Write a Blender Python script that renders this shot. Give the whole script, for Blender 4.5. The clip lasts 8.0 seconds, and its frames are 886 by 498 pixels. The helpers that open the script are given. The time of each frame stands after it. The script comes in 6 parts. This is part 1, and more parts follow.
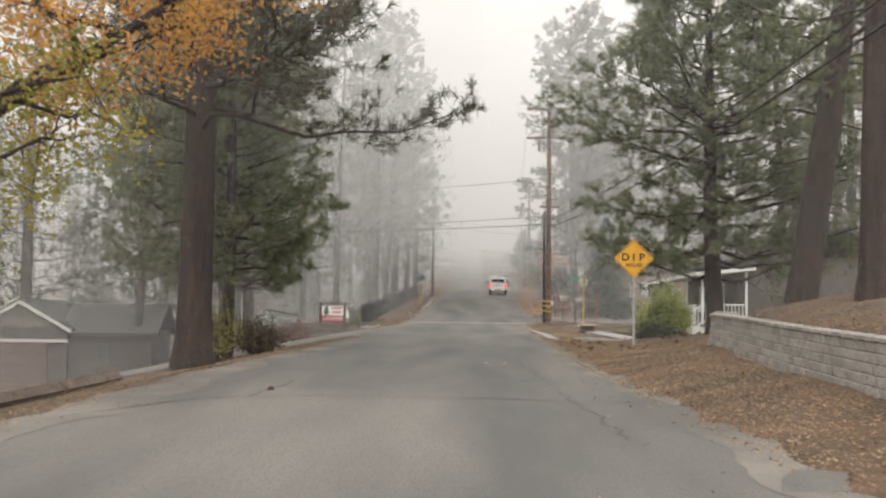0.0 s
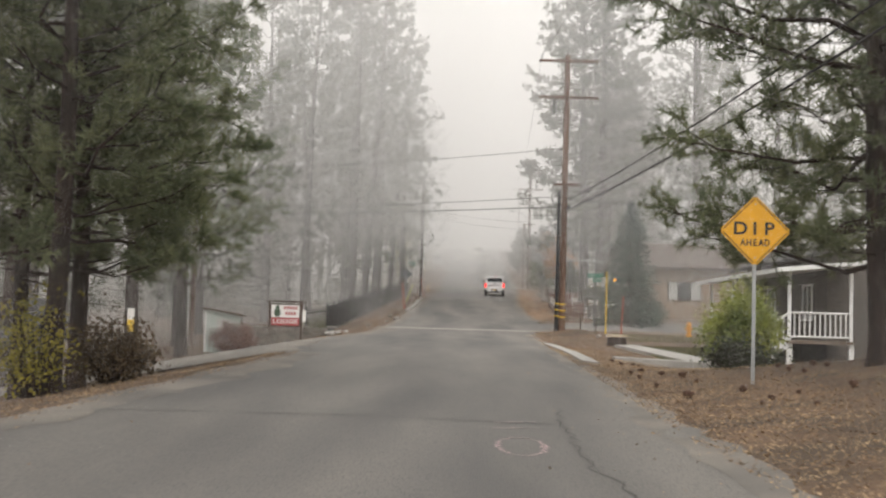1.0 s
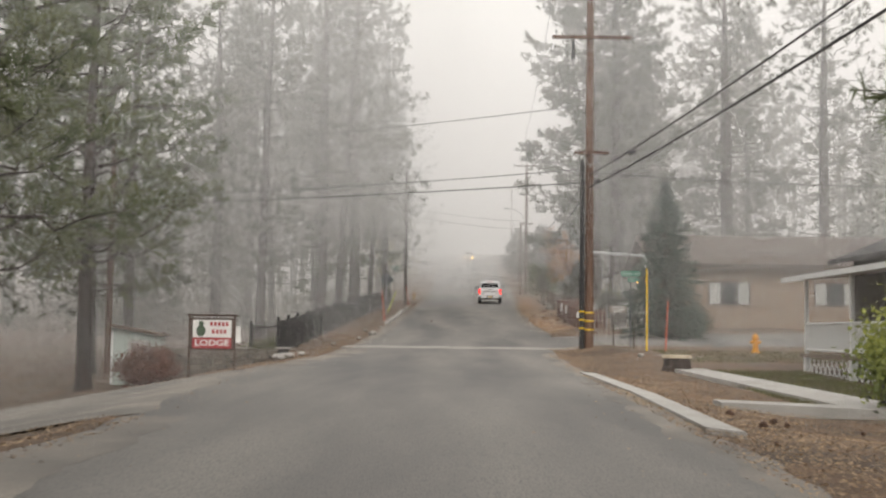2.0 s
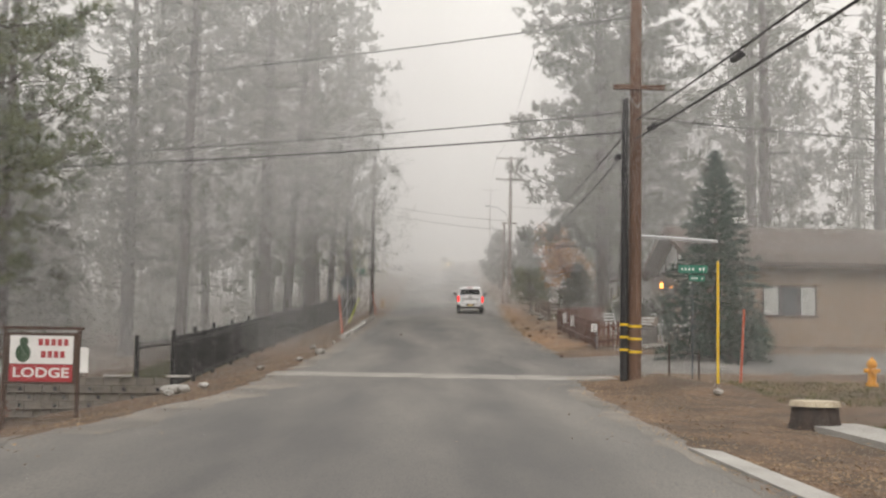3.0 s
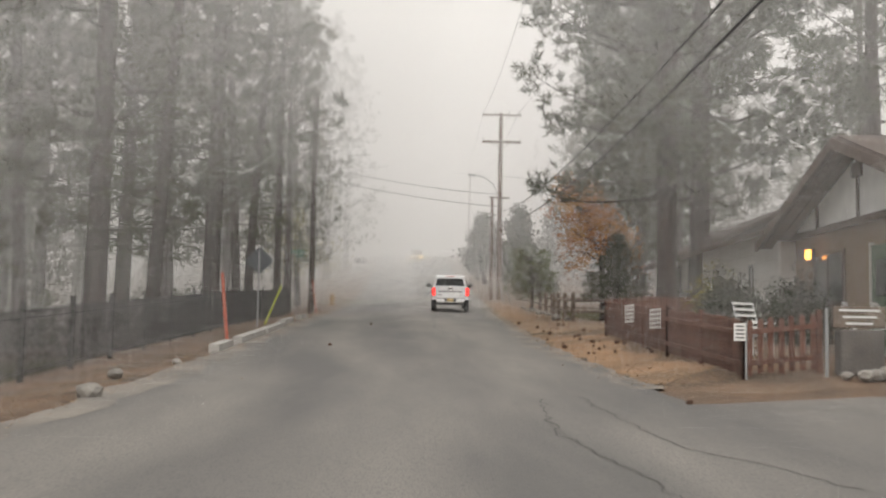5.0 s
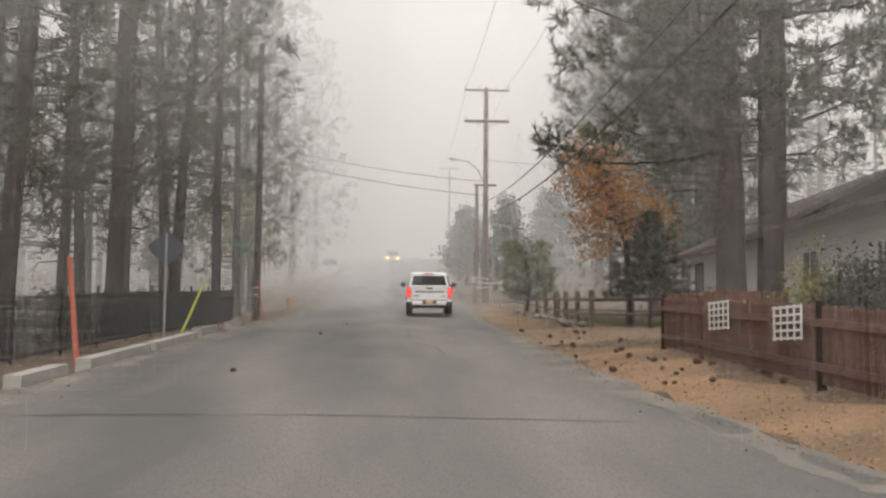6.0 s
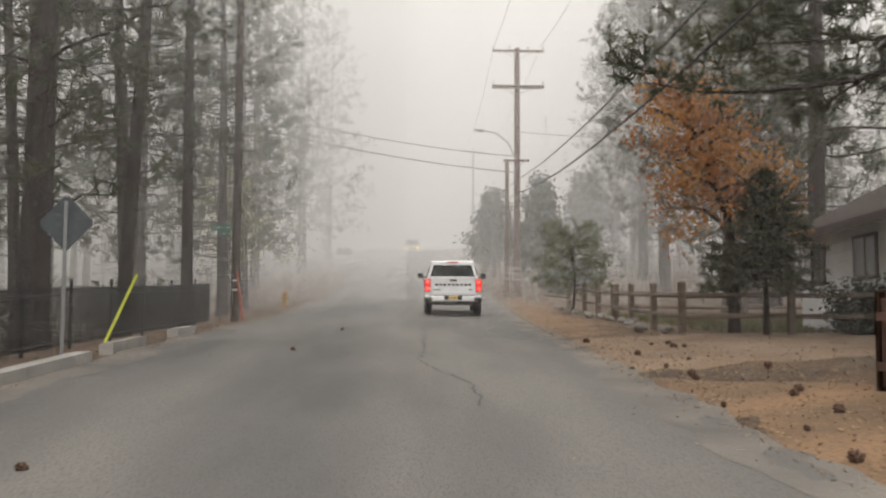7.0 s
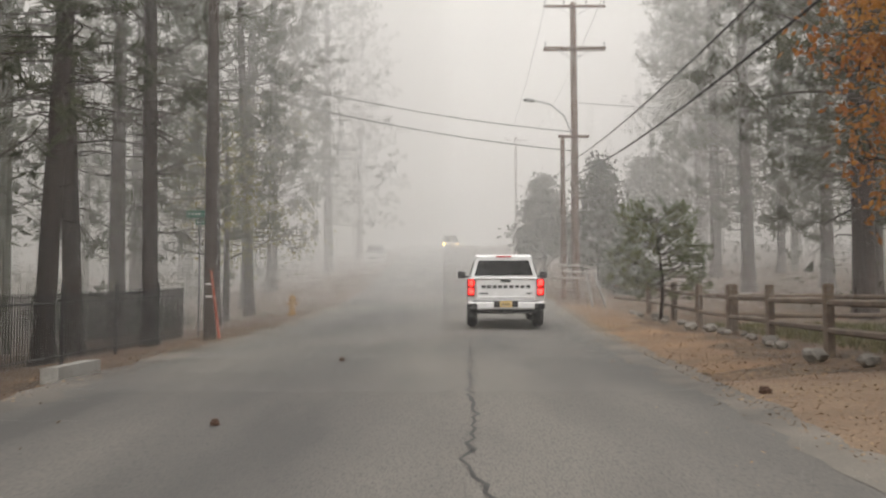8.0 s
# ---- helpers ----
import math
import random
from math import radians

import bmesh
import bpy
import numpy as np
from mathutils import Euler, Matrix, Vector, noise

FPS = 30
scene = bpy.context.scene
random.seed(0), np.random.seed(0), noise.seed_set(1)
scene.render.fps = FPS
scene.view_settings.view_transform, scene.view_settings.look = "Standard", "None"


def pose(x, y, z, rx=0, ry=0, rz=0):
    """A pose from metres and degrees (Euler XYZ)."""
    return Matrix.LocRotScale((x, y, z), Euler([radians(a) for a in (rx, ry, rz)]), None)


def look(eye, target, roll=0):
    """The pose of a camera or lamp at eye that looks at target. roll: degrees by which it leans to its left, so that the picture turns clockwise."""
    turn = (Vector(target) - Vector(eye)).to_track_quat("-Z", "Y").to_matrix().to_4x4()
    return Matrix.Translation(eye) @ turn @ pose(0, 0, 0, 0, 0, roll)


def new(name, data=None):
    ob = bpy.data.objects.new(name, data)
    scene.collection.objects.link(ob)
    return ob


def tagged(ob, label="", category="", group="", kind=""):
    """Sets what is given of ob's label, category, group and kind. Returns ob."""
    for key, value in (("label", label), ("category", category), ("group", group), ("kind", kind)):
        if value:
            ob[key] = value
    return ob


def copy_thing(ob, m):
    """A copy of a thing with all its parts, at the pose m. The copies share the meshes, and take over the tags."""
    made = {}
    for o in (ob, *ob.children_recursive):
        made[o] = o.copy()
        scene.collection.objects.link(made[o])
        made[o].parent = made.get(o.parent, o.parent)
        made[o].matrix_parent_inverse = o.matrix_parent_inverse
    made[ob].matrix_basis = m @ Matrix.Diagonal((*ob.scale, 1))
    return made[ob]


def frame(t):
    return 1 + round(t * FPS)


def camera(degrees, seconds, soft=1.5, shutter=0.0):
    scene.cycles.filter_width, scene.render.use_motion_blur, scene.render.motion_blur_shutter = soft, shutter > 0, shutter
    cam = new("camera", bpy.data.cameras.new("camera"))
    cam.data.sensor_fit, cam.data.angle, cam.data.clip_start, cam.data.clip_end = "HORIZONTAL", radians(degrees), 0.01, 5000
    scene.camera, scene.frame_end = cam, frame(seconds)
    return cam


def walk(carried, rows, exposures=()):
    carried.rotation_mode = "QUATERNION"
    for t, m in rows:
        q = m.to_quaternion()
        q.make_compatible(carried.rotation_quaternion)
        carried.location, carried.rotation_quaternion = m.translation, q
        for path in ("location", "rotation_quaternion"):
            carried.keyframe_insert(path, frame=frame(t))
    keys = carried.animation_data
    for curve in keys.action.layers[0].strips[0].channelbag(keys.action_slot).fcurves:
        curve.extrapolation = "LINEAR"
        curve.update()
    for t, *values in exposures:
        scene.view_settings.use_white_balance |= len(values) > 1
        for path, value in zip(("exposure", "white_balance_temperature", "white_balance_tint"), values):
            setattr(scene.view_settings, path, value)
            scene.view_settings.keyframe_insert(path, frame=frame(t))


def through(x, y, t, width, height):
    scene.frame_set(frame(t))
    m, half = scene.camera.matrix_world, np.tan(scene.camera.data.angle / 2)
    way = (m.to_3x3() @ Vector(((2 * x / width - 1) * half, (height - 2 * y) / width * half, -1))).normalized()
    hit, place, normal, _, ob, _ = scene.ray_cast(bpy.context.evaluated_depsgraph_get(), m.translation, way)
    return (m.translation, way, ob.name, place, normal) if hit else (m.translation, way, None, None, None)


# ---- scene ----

# ---------------------------------------------------------------- camera
cam = camera(41.5, 8.0, soft=2.2, shutter=0.12)
PATH = [
    (0, (2.2, 2.447, 2.882), (2.148, 4.442, 3.004), 0.7),
    (0.5, (2.17, 9.913, 2.988), (2.122, 11.909, 3.106), 1.4),
    (1, (2.145, 17.554, 3.113), (2.104, 19.55, 3.237), 1.7),
    (1.5, (2.092, 24.88, 3.245), (2.058, 26.876, 3.377), 1.4),
    (1.7, (2.038, 27.583, 3.301), (2.006, 29.579, 3.437), 1.0),
    (2.8, (1.848, 43.287, 3.632), (1.855, 45.282, 3.784), 0.7),
    (3, (1.826, 45.964, 3.679), (1.85, 47.957, 3.836), 1.0),
    (3.5, (1.8, 52.271, 3.751), (1.858, 54.264, 3.907), 1.0),
    (4, (1.97, 58.683, 3.8), (2.039, 60.676, 3.953), 1.1),
    (4.5, (2.189, 64.798, 3.864), (2.258, 66.791, 4.019), 1.3),
    (4.7, (2.276, 67.167, 3.901), (2.344, 69.16, 4.06), 1.2),
    (5.8, (2.771, 79.841, 4.176), (2.858, 81.832, 4.349), 0.4),
    (6, (2.884, 82.082, 4.249), (2.988, 84.071, 4.424), 0.5),
    (6.2, (2.983, 84.083, 4.347), (3.099, 86.072, 4.524), 0.9),
    (6.5, (3.103, 87.145, 4.519), (3.215, 89.134, 4.696), 1.2),
    (7, (3.257, 92.148, 4.818), (3.323, 94.14, 4.978), 0.3),
    (7.5, (3.29, 97.234, 5.122), (3.317, 99.228, 5.277), -0.2),
    (8, (3.343, 102.456, 5.416), (3.343, 104.449, 5.574), -0.1),
]
EXPOSURES = [(0.0, 0.12, 6700, 10), (3.0, 0.1, 6700, 10), (6.0, 0.2, 6700, 10), (8.0, 0.2, 6700, 10)]
walk(cam, [(t, look(eye, to, roll)) for t, eye, to, roll in PATH], EXPOSURES)

# ---------------------------------------------------------------- world and light
world = bpy.data.worlds.new("world")
scene.world = world
world.use_nodes = True
wn, wl = world.node_tree.nodes, world.node_tree.links
sky = wn.new("ShaderNodeTexSky")
sky.sky_type, sky.sun_disc = "NISHITA", False
sky.sun_elevation, sky.sun_rotation = radians(47), radians(186)
sky.air_density, sky.dust_density, sky.ozone_density = 1.0, 6.0, 1.0
gray = wn.new("ShaderNodeHueSaturation")
gray.inputs["Saturation"].default_value = 0.12
cloud = wn.new("ShaderNodeMix")
cloud.data_type = "RGBA"
cloud.inputs["Factor"].default_value = 0.75
cloud.inputs[7].default_value = (7.6, 7.6, 7.6, 1)
bg = wn["Background"]
bg.inputs["Strength"].default_value = 0.2
wl.new(sky.outputs["Color"], gray.inputs["Color"])
wl.new(gray.outputs["Color"], cloud.inputs[6])
wl.new(cloud.outputs[2], bg.inputs["Color"])

sun = new("sun", bpy.data.lights.new("sun", "SUN"))
sun.data.energy, sun.data.angle, sun.data.color = 1.5, radians(40), (1.0, 0.97, 0.93)
sun.matrix_world = look((0, 0, 60), (6, 55, 0))

# ---------------------------------------------------------------- materials
def material(name, base, alt=None, scale=3.0, fine=40.0, rough=0.85, bump=0.2, metal=0.0, third=None, stretch=(1, 1, 1), vary=0.0, detail=6.0, dist=0.02):
    """Two colours mixed by noise at two scales, a fine relief, and a shade that varies from piece to piece."""
    m = bpy.data.materials.new(name)
    m.use_nodes = True
    n, l = m.node_tree.nodes, m.node_tree.links
    b = n["Principled BSDF"]
    alt = alt or tuple(c * 0.7 for c in base)
    co = n.new("ShaderNodeTexCoord")
    mp = n.new("ShaderNodeMapping")
    mp.inputs["Scale"].default_value = stretch
    l.new(co.outputs["Object"], mp.inputs["Vector"])
    big, small = n.new("ShaderNodeTexNoise"), n.new("ShaderNodeTexNoise")
    big.inputs["Scale"].default_value, big.inputs["Detail"].default_value = scale, detail
    small.inputs["Scale"].default_value, small.inputs["Detail"].default_value = fine, 4.0
    for t in (big, small):
        l.new(mp.outputs["Vector"], t.inputs["Vector"])
    ramp = n.new("ShaderNodeValToRGB")
    ramp.color_ramp.elements[0].position, ramp.color_ramp.elements[1].position = 0.36, 0.66
    ramp.color_ramp.elements[0].color, ramp.color_ramp.elements[1].color = (*alt, 1), (*base, 1)
    l.new(big.outputs["Fac"], ramp.inputs["Fac"])
    mix = n.new("ShaderNodeMix")
    mix.data_type, mix.blend_type = "RGBA", "MIX"
    third = third or tuple(0.55 * c for c in alt)
    ramp2 = n.new("ShaderNodeValToRGB")
    ramp2.color_ramp.elements[0].position, ramp2.color_ramp.elements[1].position = 0.30, 0.55
    ramp2.color_ramp.elements[0].color, ramp2.color_ramp.elements[1].color = (0.75, 0.75, 0.75, 1), (0, 0, 0, 1)
    l.new(small.outputs["Fac"], ramp2.inputs["Fac"])
    l.new(ramp2.outputs["Color"], mix.inputs["Factor"])
    l.new(ramp.outputs["Color"], mix.inputs[6])
    mix.inputs[7].default_value = (*third, 1)
    out = mix.outputs[2]
    if vary:
        info, hs = n.new("ShaderNodeObjectInfo"), n.new("ShaderNodeHueSaturation")
        mul = n.new("ShaderNodeMapRange")
        mul.inputs["To Min"].default_value, mul.inputs["To Max"].default_value = 1 - vary, 1 + vary
        l.new(info.outputs["Random"], mul.inputs["Value"])
        l.new(mul.outputs["Result"], hs.inputs["Value"])
        l.new(out, hs.inputs["Color"])
        out = hs.outputs["Color"]
    l.new(out, b.inputs["Base Color"])
    b.inputs["Roughness"].default_value, b.inputs["Metallic"].default_value = rough, metal
    if bump:
        bp = n.new("ShaderNodeBump")
        bp.inputs["Strength"].default_value, bp.inputs["Distance"].default_value = bump, dist
        l.new(small.outputs["Fac"], bp.inputs["Height"])
        l.new(bp.outputs["Normal"], b.inputs["Normal"])
    return m


def leafy(name, base, alt, rough=0.6, through=0.25):
    """Leaves or needles: each island its own shade, some light passing through."""
    m = bpy.data.materials.new(name)
    m.use_nodes = True
    n, l = m.node_tree.nodes, m.node_tree.links
    b = n["Principled BSDF"]
    geo, co, noise_tex, ramp, mix = (n.new(k) for k in ("ShaderNodeNewGeometry", "ShaderNodeTexCoord", "ShaderNodeTexNoise", "ShaderNodeValToRGB", "ShaderNodeMix"))
    noise_tex.inputs["Scale"].default_value = 0.9
    l.new(co.outputs["Object"], noise_tex.inputs["Vector"])
    ramp.color_ramp.elements[0].position, ramp.color_ramp.elements[1].position = 0.35, 0.65
    ramp.color_ramp.elements[0].color, ramp.color_ramp.elements[1].color = (*alt, 1), (*base, 1)
    l.new(noise_tex.outputs["Fac"], ramp.inputs["Fac"])
    mix.data_type, mix.blend_type = "RGBA", "MULTIPLY"
    mix.inputs["Factor"].default_value = 0.42
    l.new(ramp.outputs["Color"], mix.inputs[6])
    l.new(geo.outputs["Random Per Island"], mix.inputs[7])
    l.new(mix.outputs[2], b.inputs["Base Color"])
    b.inputs["Roughness"].default_value = rough
    tr, add = n.new("ShaderNodeBsdfTranslucent"), n.new("ShaderNodeMixShader")
    add.inputs["Fac"].default_value = through
    l.new(mix.outputs[2], tr.inputs["Color"])
    l.new(b.outputs["BSDF"], add.inputs[1])
    l.new(tr.outputs["BSDF"], add.inputs[2])
    l.new(add.outputs["Shader"], n["Material Output"].inputs["Surface"])
    return m


def glow(name, color, strength):
    m = bpy.data.materials.new(name)
    m.use_nodes = True
    b = m.node_tree.nodes["Principled BSDF"]
    b.inputs["Base Color"].default_value = (*color, 1)
    b.inputs["Emission Color"].default_value = (*color, 1)
    b.inputs["Emission Strength"].default_value = strength
    return m


def plain(name, color, rough=0.5, metal=0.0, coat=0.0):
    m = material(name, color, tuple(c * 0.86 for c in color), scale=2.5, fine=60, rough=rough, bump=0.03, metal=metal, third=tuple(c * 0.75 for c in color))
    m.node_tree.nodes["Principled BSDF"].inputs["Coat Weight"].default_value = coat
    return m


ASPHALT = material("asphalt", (0.185, 0.17, 0.15), (0.092, 0.087, 0.08), scale=0.55, stretch=(1, 0.16, 1), fine=70, rough=0.8, bump=0.35, third=(0.07, 0.068, 0.066), detail=9)
TAR = plain("tar_seal", (0.034, 0.032, 0.03), 0.6)
PALE_EDGE = material("worn_asphalt_edge", (0.225, 0.2, 0.17), (0.115, 0.105, 0.093), scale=0.5, fine=45, rough=0.9, bump=0.4, third=(0.12, 0.11, 0.1))
CONCRETE = material("concrete", (0.40, 0.38, 0.35), (0.30, 0.285, 0.26), scale=1.2, fine=50, rough=0.88, bump=0.25, third=(0.2, 0.19, 0.175))
SAND = material("sandy_track", (0.27, 0.19, 0.125), (0.175, 0.115, 0.075), scale=0.6, fine=25, rough=0.95, bump=0.5, third=(0.12, 0.085, 0.06), detail=9)
DARKPOLE = material("weathered_pole_wood", (0.085, 0.064, 0.052), (0.055, 0.043, 0.036), scale=4, fine=30, rough=0.9, bump=0.5, stretch=(1, 1, 0.06))
DIRT = material("dirt", (0.145, 0.089, 0.053), (0.066, 0.047, 0.031), scale=0.8, fine=14, rough=0.95, bump=0.8, third=(0.085, 0.056, 0.036), detail=10, dist=0.05)
BARK = material("bark", (0.054, 0.036, 0.028), (0.032, 0.024, 0.02), scale=3.0, fine=9, rough=0.95, bump=1.0, third=(0.02, 0.016, 0.014), stretch=(1, 1, 0.18), dist=0.06)
POLEWOOD = material("creosote_wood", (0.135, 0.073, 0.044), (0.088, 0.05, 0.033), scale=4, fine=30, rough=0.8, bump=0.4, stretch=(1, 1, 0.06), third=(0.05, 0.028, 0.02))
BLACKWOOD = material("tarred_wood", (0.022, 0.02, 0.02), (0.014, 0.013, 0.013), scale=4, fine=30, rough=0.7, bump=0.3, stretch=(1, 1, 0.06))
GREYWOOD = material("weathered_wood", (0.20, 0.155, 0.115), (0.12, 0.09, 0.07), scale=5, fine=28, rough=0.9, bump=0.5, stretch=(0.5, 0.5, 0.5), third=(0.05, 0.04, 0.032), vary=0.2)
REDWOOD = material("red_stained_wood", (0.165, 0.078, 0.052), (0.10, 0.05, 0.036), scale=5, fine=30, rough=0.85, bump=0.3, third=(0.06, 0.026, 0.02), vary=0.22)
NEEDLE = leafy("pine_needles", (0.25, 0.27, 0.145), (0.155, 0.185, 0.10), through=0.45)
# darker copy of the needles, with the giant crown's shade in its colour
NEEDLE_SHADED = leafy("shaded_pine_needles", (0.115, 0.108, 0.062), (0.068, 0.07, 0.044), through=0.3)
NEEDLE_DARK = leafy("dark_pine_needles", (0.115, 0.12, 0.065), (0.07, 0.078, 0.044), through=0.4)
SPRUCE = leafy("blue_spruce_needles", (0.105, 0.15, 0.12), (0.065, 0.098, 0.08))
OAK_ORANGE = leafy("orange_oak_leaves", (0.70, 0.36, 0.10), (0.48, 0.19, 0.07), through=0.5)
OAK_GOLD = leafy("golden_oak_leaves", (0.80, 0.46, 0.10), (0.62, 0.28, 0.07), through=0.5)
OAK_YELLOW = leafy("yellow_green_oak_leaves", (0.46, 0.38, 0.06), (0.20, 0.23, 0.05), through=0.45)
SHRUB = leafy("shrub_leaves", (0.42, 0.44, 0.09), (0.19, 0.24, 0.06), through=0.4)
SHRUB_RED = leafy("reddish_shrub_leaves", (0.29, 0.13, 0.085), (0.16, 0.085, 0.06), through=0.3)
SHRUB_STRAW = leafy("straw_shrub_leaves", (0.20, 0.14, 0.08), (0.09, 0.07, 0.045), through=0.3)
SHRUB_DARK = leafy("dark_shrub_leaves", (0.055, 0.07, 0.035), (0.04, 0.042, 0.025), through=0.2)
SHRUB_YELLOW = leafy("yellow_shrub_leaves", (0.45, 0.38, 0.06), (0.25, 0.23, 0.05), through=0.4)
GRASS = leafy("short_grass", (0.15, 0.16, 0.055), (0.12, 0.105, 0.045), through=0.3)
LITTER = leafy("fallen_needles_and_leaves", (0.50, 0.35, 0.20), (0.26, 0.16, 0.09), through=0.15)
WHITE = plain("white_paint", (0.76, 0.76, 0.74), 0.55)
CREAM = material("pale_siding_paint", (0.50, 0.49, 0.46), (0.44, 0.43, 0.40), scale=1.5, fine=30, rough=0.8, bump=0.1, third=(0.3, 0.29, 0.27))
TAN = material("tan_stucco", (0.23, 0.163, 0.112), (0.19, 0.137, 0.096), scale=1.5, fine=60, rough=0.9, bump=0.3, third=(0.17, 0.12, 0.082))
BROWN = material("brown_trim_paint", (0.10, 0.062, 0.045), scale=4, fine=30, rough=0.7, bump=0.15)
SHINGLE = material("brown_shingles", (0.085, 0.058, 0.045), (0.058, 0.041, 0.033), scale=1.5, fine=20, rough=0.92, bump=0.5, vary=0.12)
DARKROOF = material("grey_shingles", (0.06, 0.056, 0.054), (0.042, 0.04, 0.038), scale=1.5, fine=20, rough=0.92, bump=0.5, vary=0.12)
GLASS = plain("window_glass", (0.03, 0.034, 0.037), 0.08)
CURTAIN = plain("curtain", (0.36, 0.36, 0.34), 0.9)
IRON = plain("black_iron", (0.018, 0.017, 0.017), 0.5, 0.3)
STEEL = plain("galvanised_steel", (0.42, 0.43, 0.43), 0.45, 0.75)
DULL_STEEL = plain("dull_sign_back", (0.085, 0.095, 0.105), 0.7)
ALU = plain("brushed_aluminium", (0.62, 0.63, 0.63), 0.35, 0.85)
SIGN_YELLOW = plain("sign_yellow", (0.72, 0.36, 0.012), 0.4)
SIGN_BLACK = plain("sign_black", (0.015, 0.015, 0.016), 0.45)
SIGN_WHITE = plain("sign_white", (0.8, 0.78, 0.75), 0.5)
# the plate lamp's warm glow is put into this yellow colour
PLATE_LAMPLIT = plain("lamplit_plate", (0.78, 0.56, 0.22), 0.4)
SIGN_RED = plain("sign_red", (0.42, 0.045, 0.05), 0.5)
SIGN_GREEN = plain("sign_green", (0.02, 0.17, 0.11), 0.4)
SIGN_DARKGREEN = plain("sign_dark_green", (0.05, 0.09, 0.05), 0.6)
YELLOW = plain("yellow_plastic", (0.75, 0.48, 0.02), 0.45)
LIME = plain("lime_plastic", (0.62, 0.68, 0.06), 0.45)
ORANGE = plain("faded_orange_plastic", (0.46, 0.12, 0.07), 0.55)
HYDRANT = plain("hydrant_paint", (0.62, 0.28, 0.03), 0.5)
CABLE = plain("black_cable", (0.012, 0.012, 0.012), 0.6)
STONE = material("field_stone", (0.30, 0.28, 0.25), (0.19, 0.175, 0.155), scale=3, fine=25, rough=0.9, bump=0.5, vary=0.25)
BLOCK = material("split_face_block", (0.36, 0.335, 0.30), (0.27, 0.245, 0.215), scale=4, fine=22, rough=0.95, bump=0.8, vary=0.2, third=(0.15, 0.135, 0.12), dist=0.03)
CONE = material("pine_cone_scales", (0.13, 0.07, 0.042), (0.075, 0.042, 0.03), scale=20, fine=60, rough=0.9, bump=0.6)
CARPAINT = plain("white_car_paint", (0.84, 0.84, 0.84), 0.3, 0.0, 0.8)
CARBLACK = plain("black_car_plastic", (0.02, 0.02, 0.021), 0.5)
CHROME = plain("chrome", (0.6, 0.6, 0.6), 0.15, 1.0)
RUBBER = plain("tyre_rubber", (0.022, 0.022, 0.023), 0.85)
CARGLASS = plain("tinted_glass", (0.012, 0.014, 0.016), 0.06)
TAIL = glow("lit_tail_lamp", (1.0, 0.02, 0.015), 6.0)
TAIL_RED = plain("red_lens", (0.4, 0.01, 0.01), 0.2)
HEAD = glow("lit_head_lamp", (1.0, 0.55, 0.12), 20.0)
PORCH = glow("lit_porch_lamp", (1.0, 0.36, 0.05), 7.0)


def fog_material():
    m = bpy.data.materials.new("fog_droplets")
    m.use_nodes = True
    n, l = m.node_tree.nodes, m.node_tree.links
    n.remove(n["Principled BSDF"])
    d, t, a = n.new("ShaderNodeBsdfDiffuse"), n.new("ShaderNodeBsdfTranslucent"), n.new("ShaderNodeMixShader")
    for s in (d, t):
        s.inputs["Color"].default_value = (0.93, 0.925, 0.915, 1)
    a.inputs["Fac"].default_value = 0.5
    l.new(d.outputs["BSDF"], a.inputs[1])
    l.new(t.outputs["BSDF"], a.inputs[2])
    l.new(a.outputs["Shader"], n["Material Output"].inputs["Surface"])
    return m


FOG = fog_material()


# ---------------------------------------------------------------- builders
def link_mesh(name, me, mat, parent=None, label=""):
    ob = new(name, me)
    if mat and not me.materials:
        me.materials.append(mat)
    if parent:
        ob.parent = parent
    if label:
        ob["label"] = label
    return ob


def part(name, bm, mat, parent=None, label="", smooth=False):
    me = bpy.data.meshes.new(name)
    bmesh.ops.recalc_face_normals(bm, faces=bm.faces)
    bm.to_mesh(me)
    bm.free()
    if smooth:
        for p in me.polygons:
            p.use_smooth = True
    return link_mesh(name, me, mat, parent, label)


def soup(name, verts, faces, mat, parent=None, label="", smooth=False):
    me = bpy.data.meshes.new(name)
    me.from_pydata([tuple(v) for v in verts], [], faces)
    if smooth:
        me.polygons.foreach_set("use_smooth", [True] * len(me.polygons))
    me.update()
    return link_mesh(name, me, mat, parent, label)


def tris(name, v, mat, parent=None, label=""):
    """A mesh of loose triangles from an array of (n, 3, 3)."""
    v = np.asarray(v, np.float32).reshape(-1, 3)
    me = bpy.data.meshes.new(name)
    me.vertices.add(len(v))
    me.vertices.foreach_set("co", v.ravel())
    me.loops.add(len(v))
    me.loops.foreach_set("vertex_index", np.arange(len(v), dtype=np.int32))
    me.polygons.add(len(v) // 3)
    me.polygons.foreach_set("loop_start", np.arange(0, len(v), 3, dtype=np.int32))
    me.update(calc_edges=True)
    return link_mesh(name, me, mat, parent, label)


def quads(name, v, mat, parent=None, label=""):
    v = np.asarray(v, np.float32).reshape(-1, 3)
    me = bpy.data.meshes.new(name)
    me.vertices.add(len(v))
    me.vertices.foreach_set("co", v.ravel())
    me.loops.add(len(v))
    me.loops.foreach_set("vertex_index", np.arange(len(v), dtype=np.int32))
    me.polygons.add(len(v) // 4)
    me.polygons.foreach_set("loop_start", np.arange(0, len(v), 4, dtype=np.int32))
    me.update(calc_edges=True)
    return link_mesh(name, me, mat, parent, label)


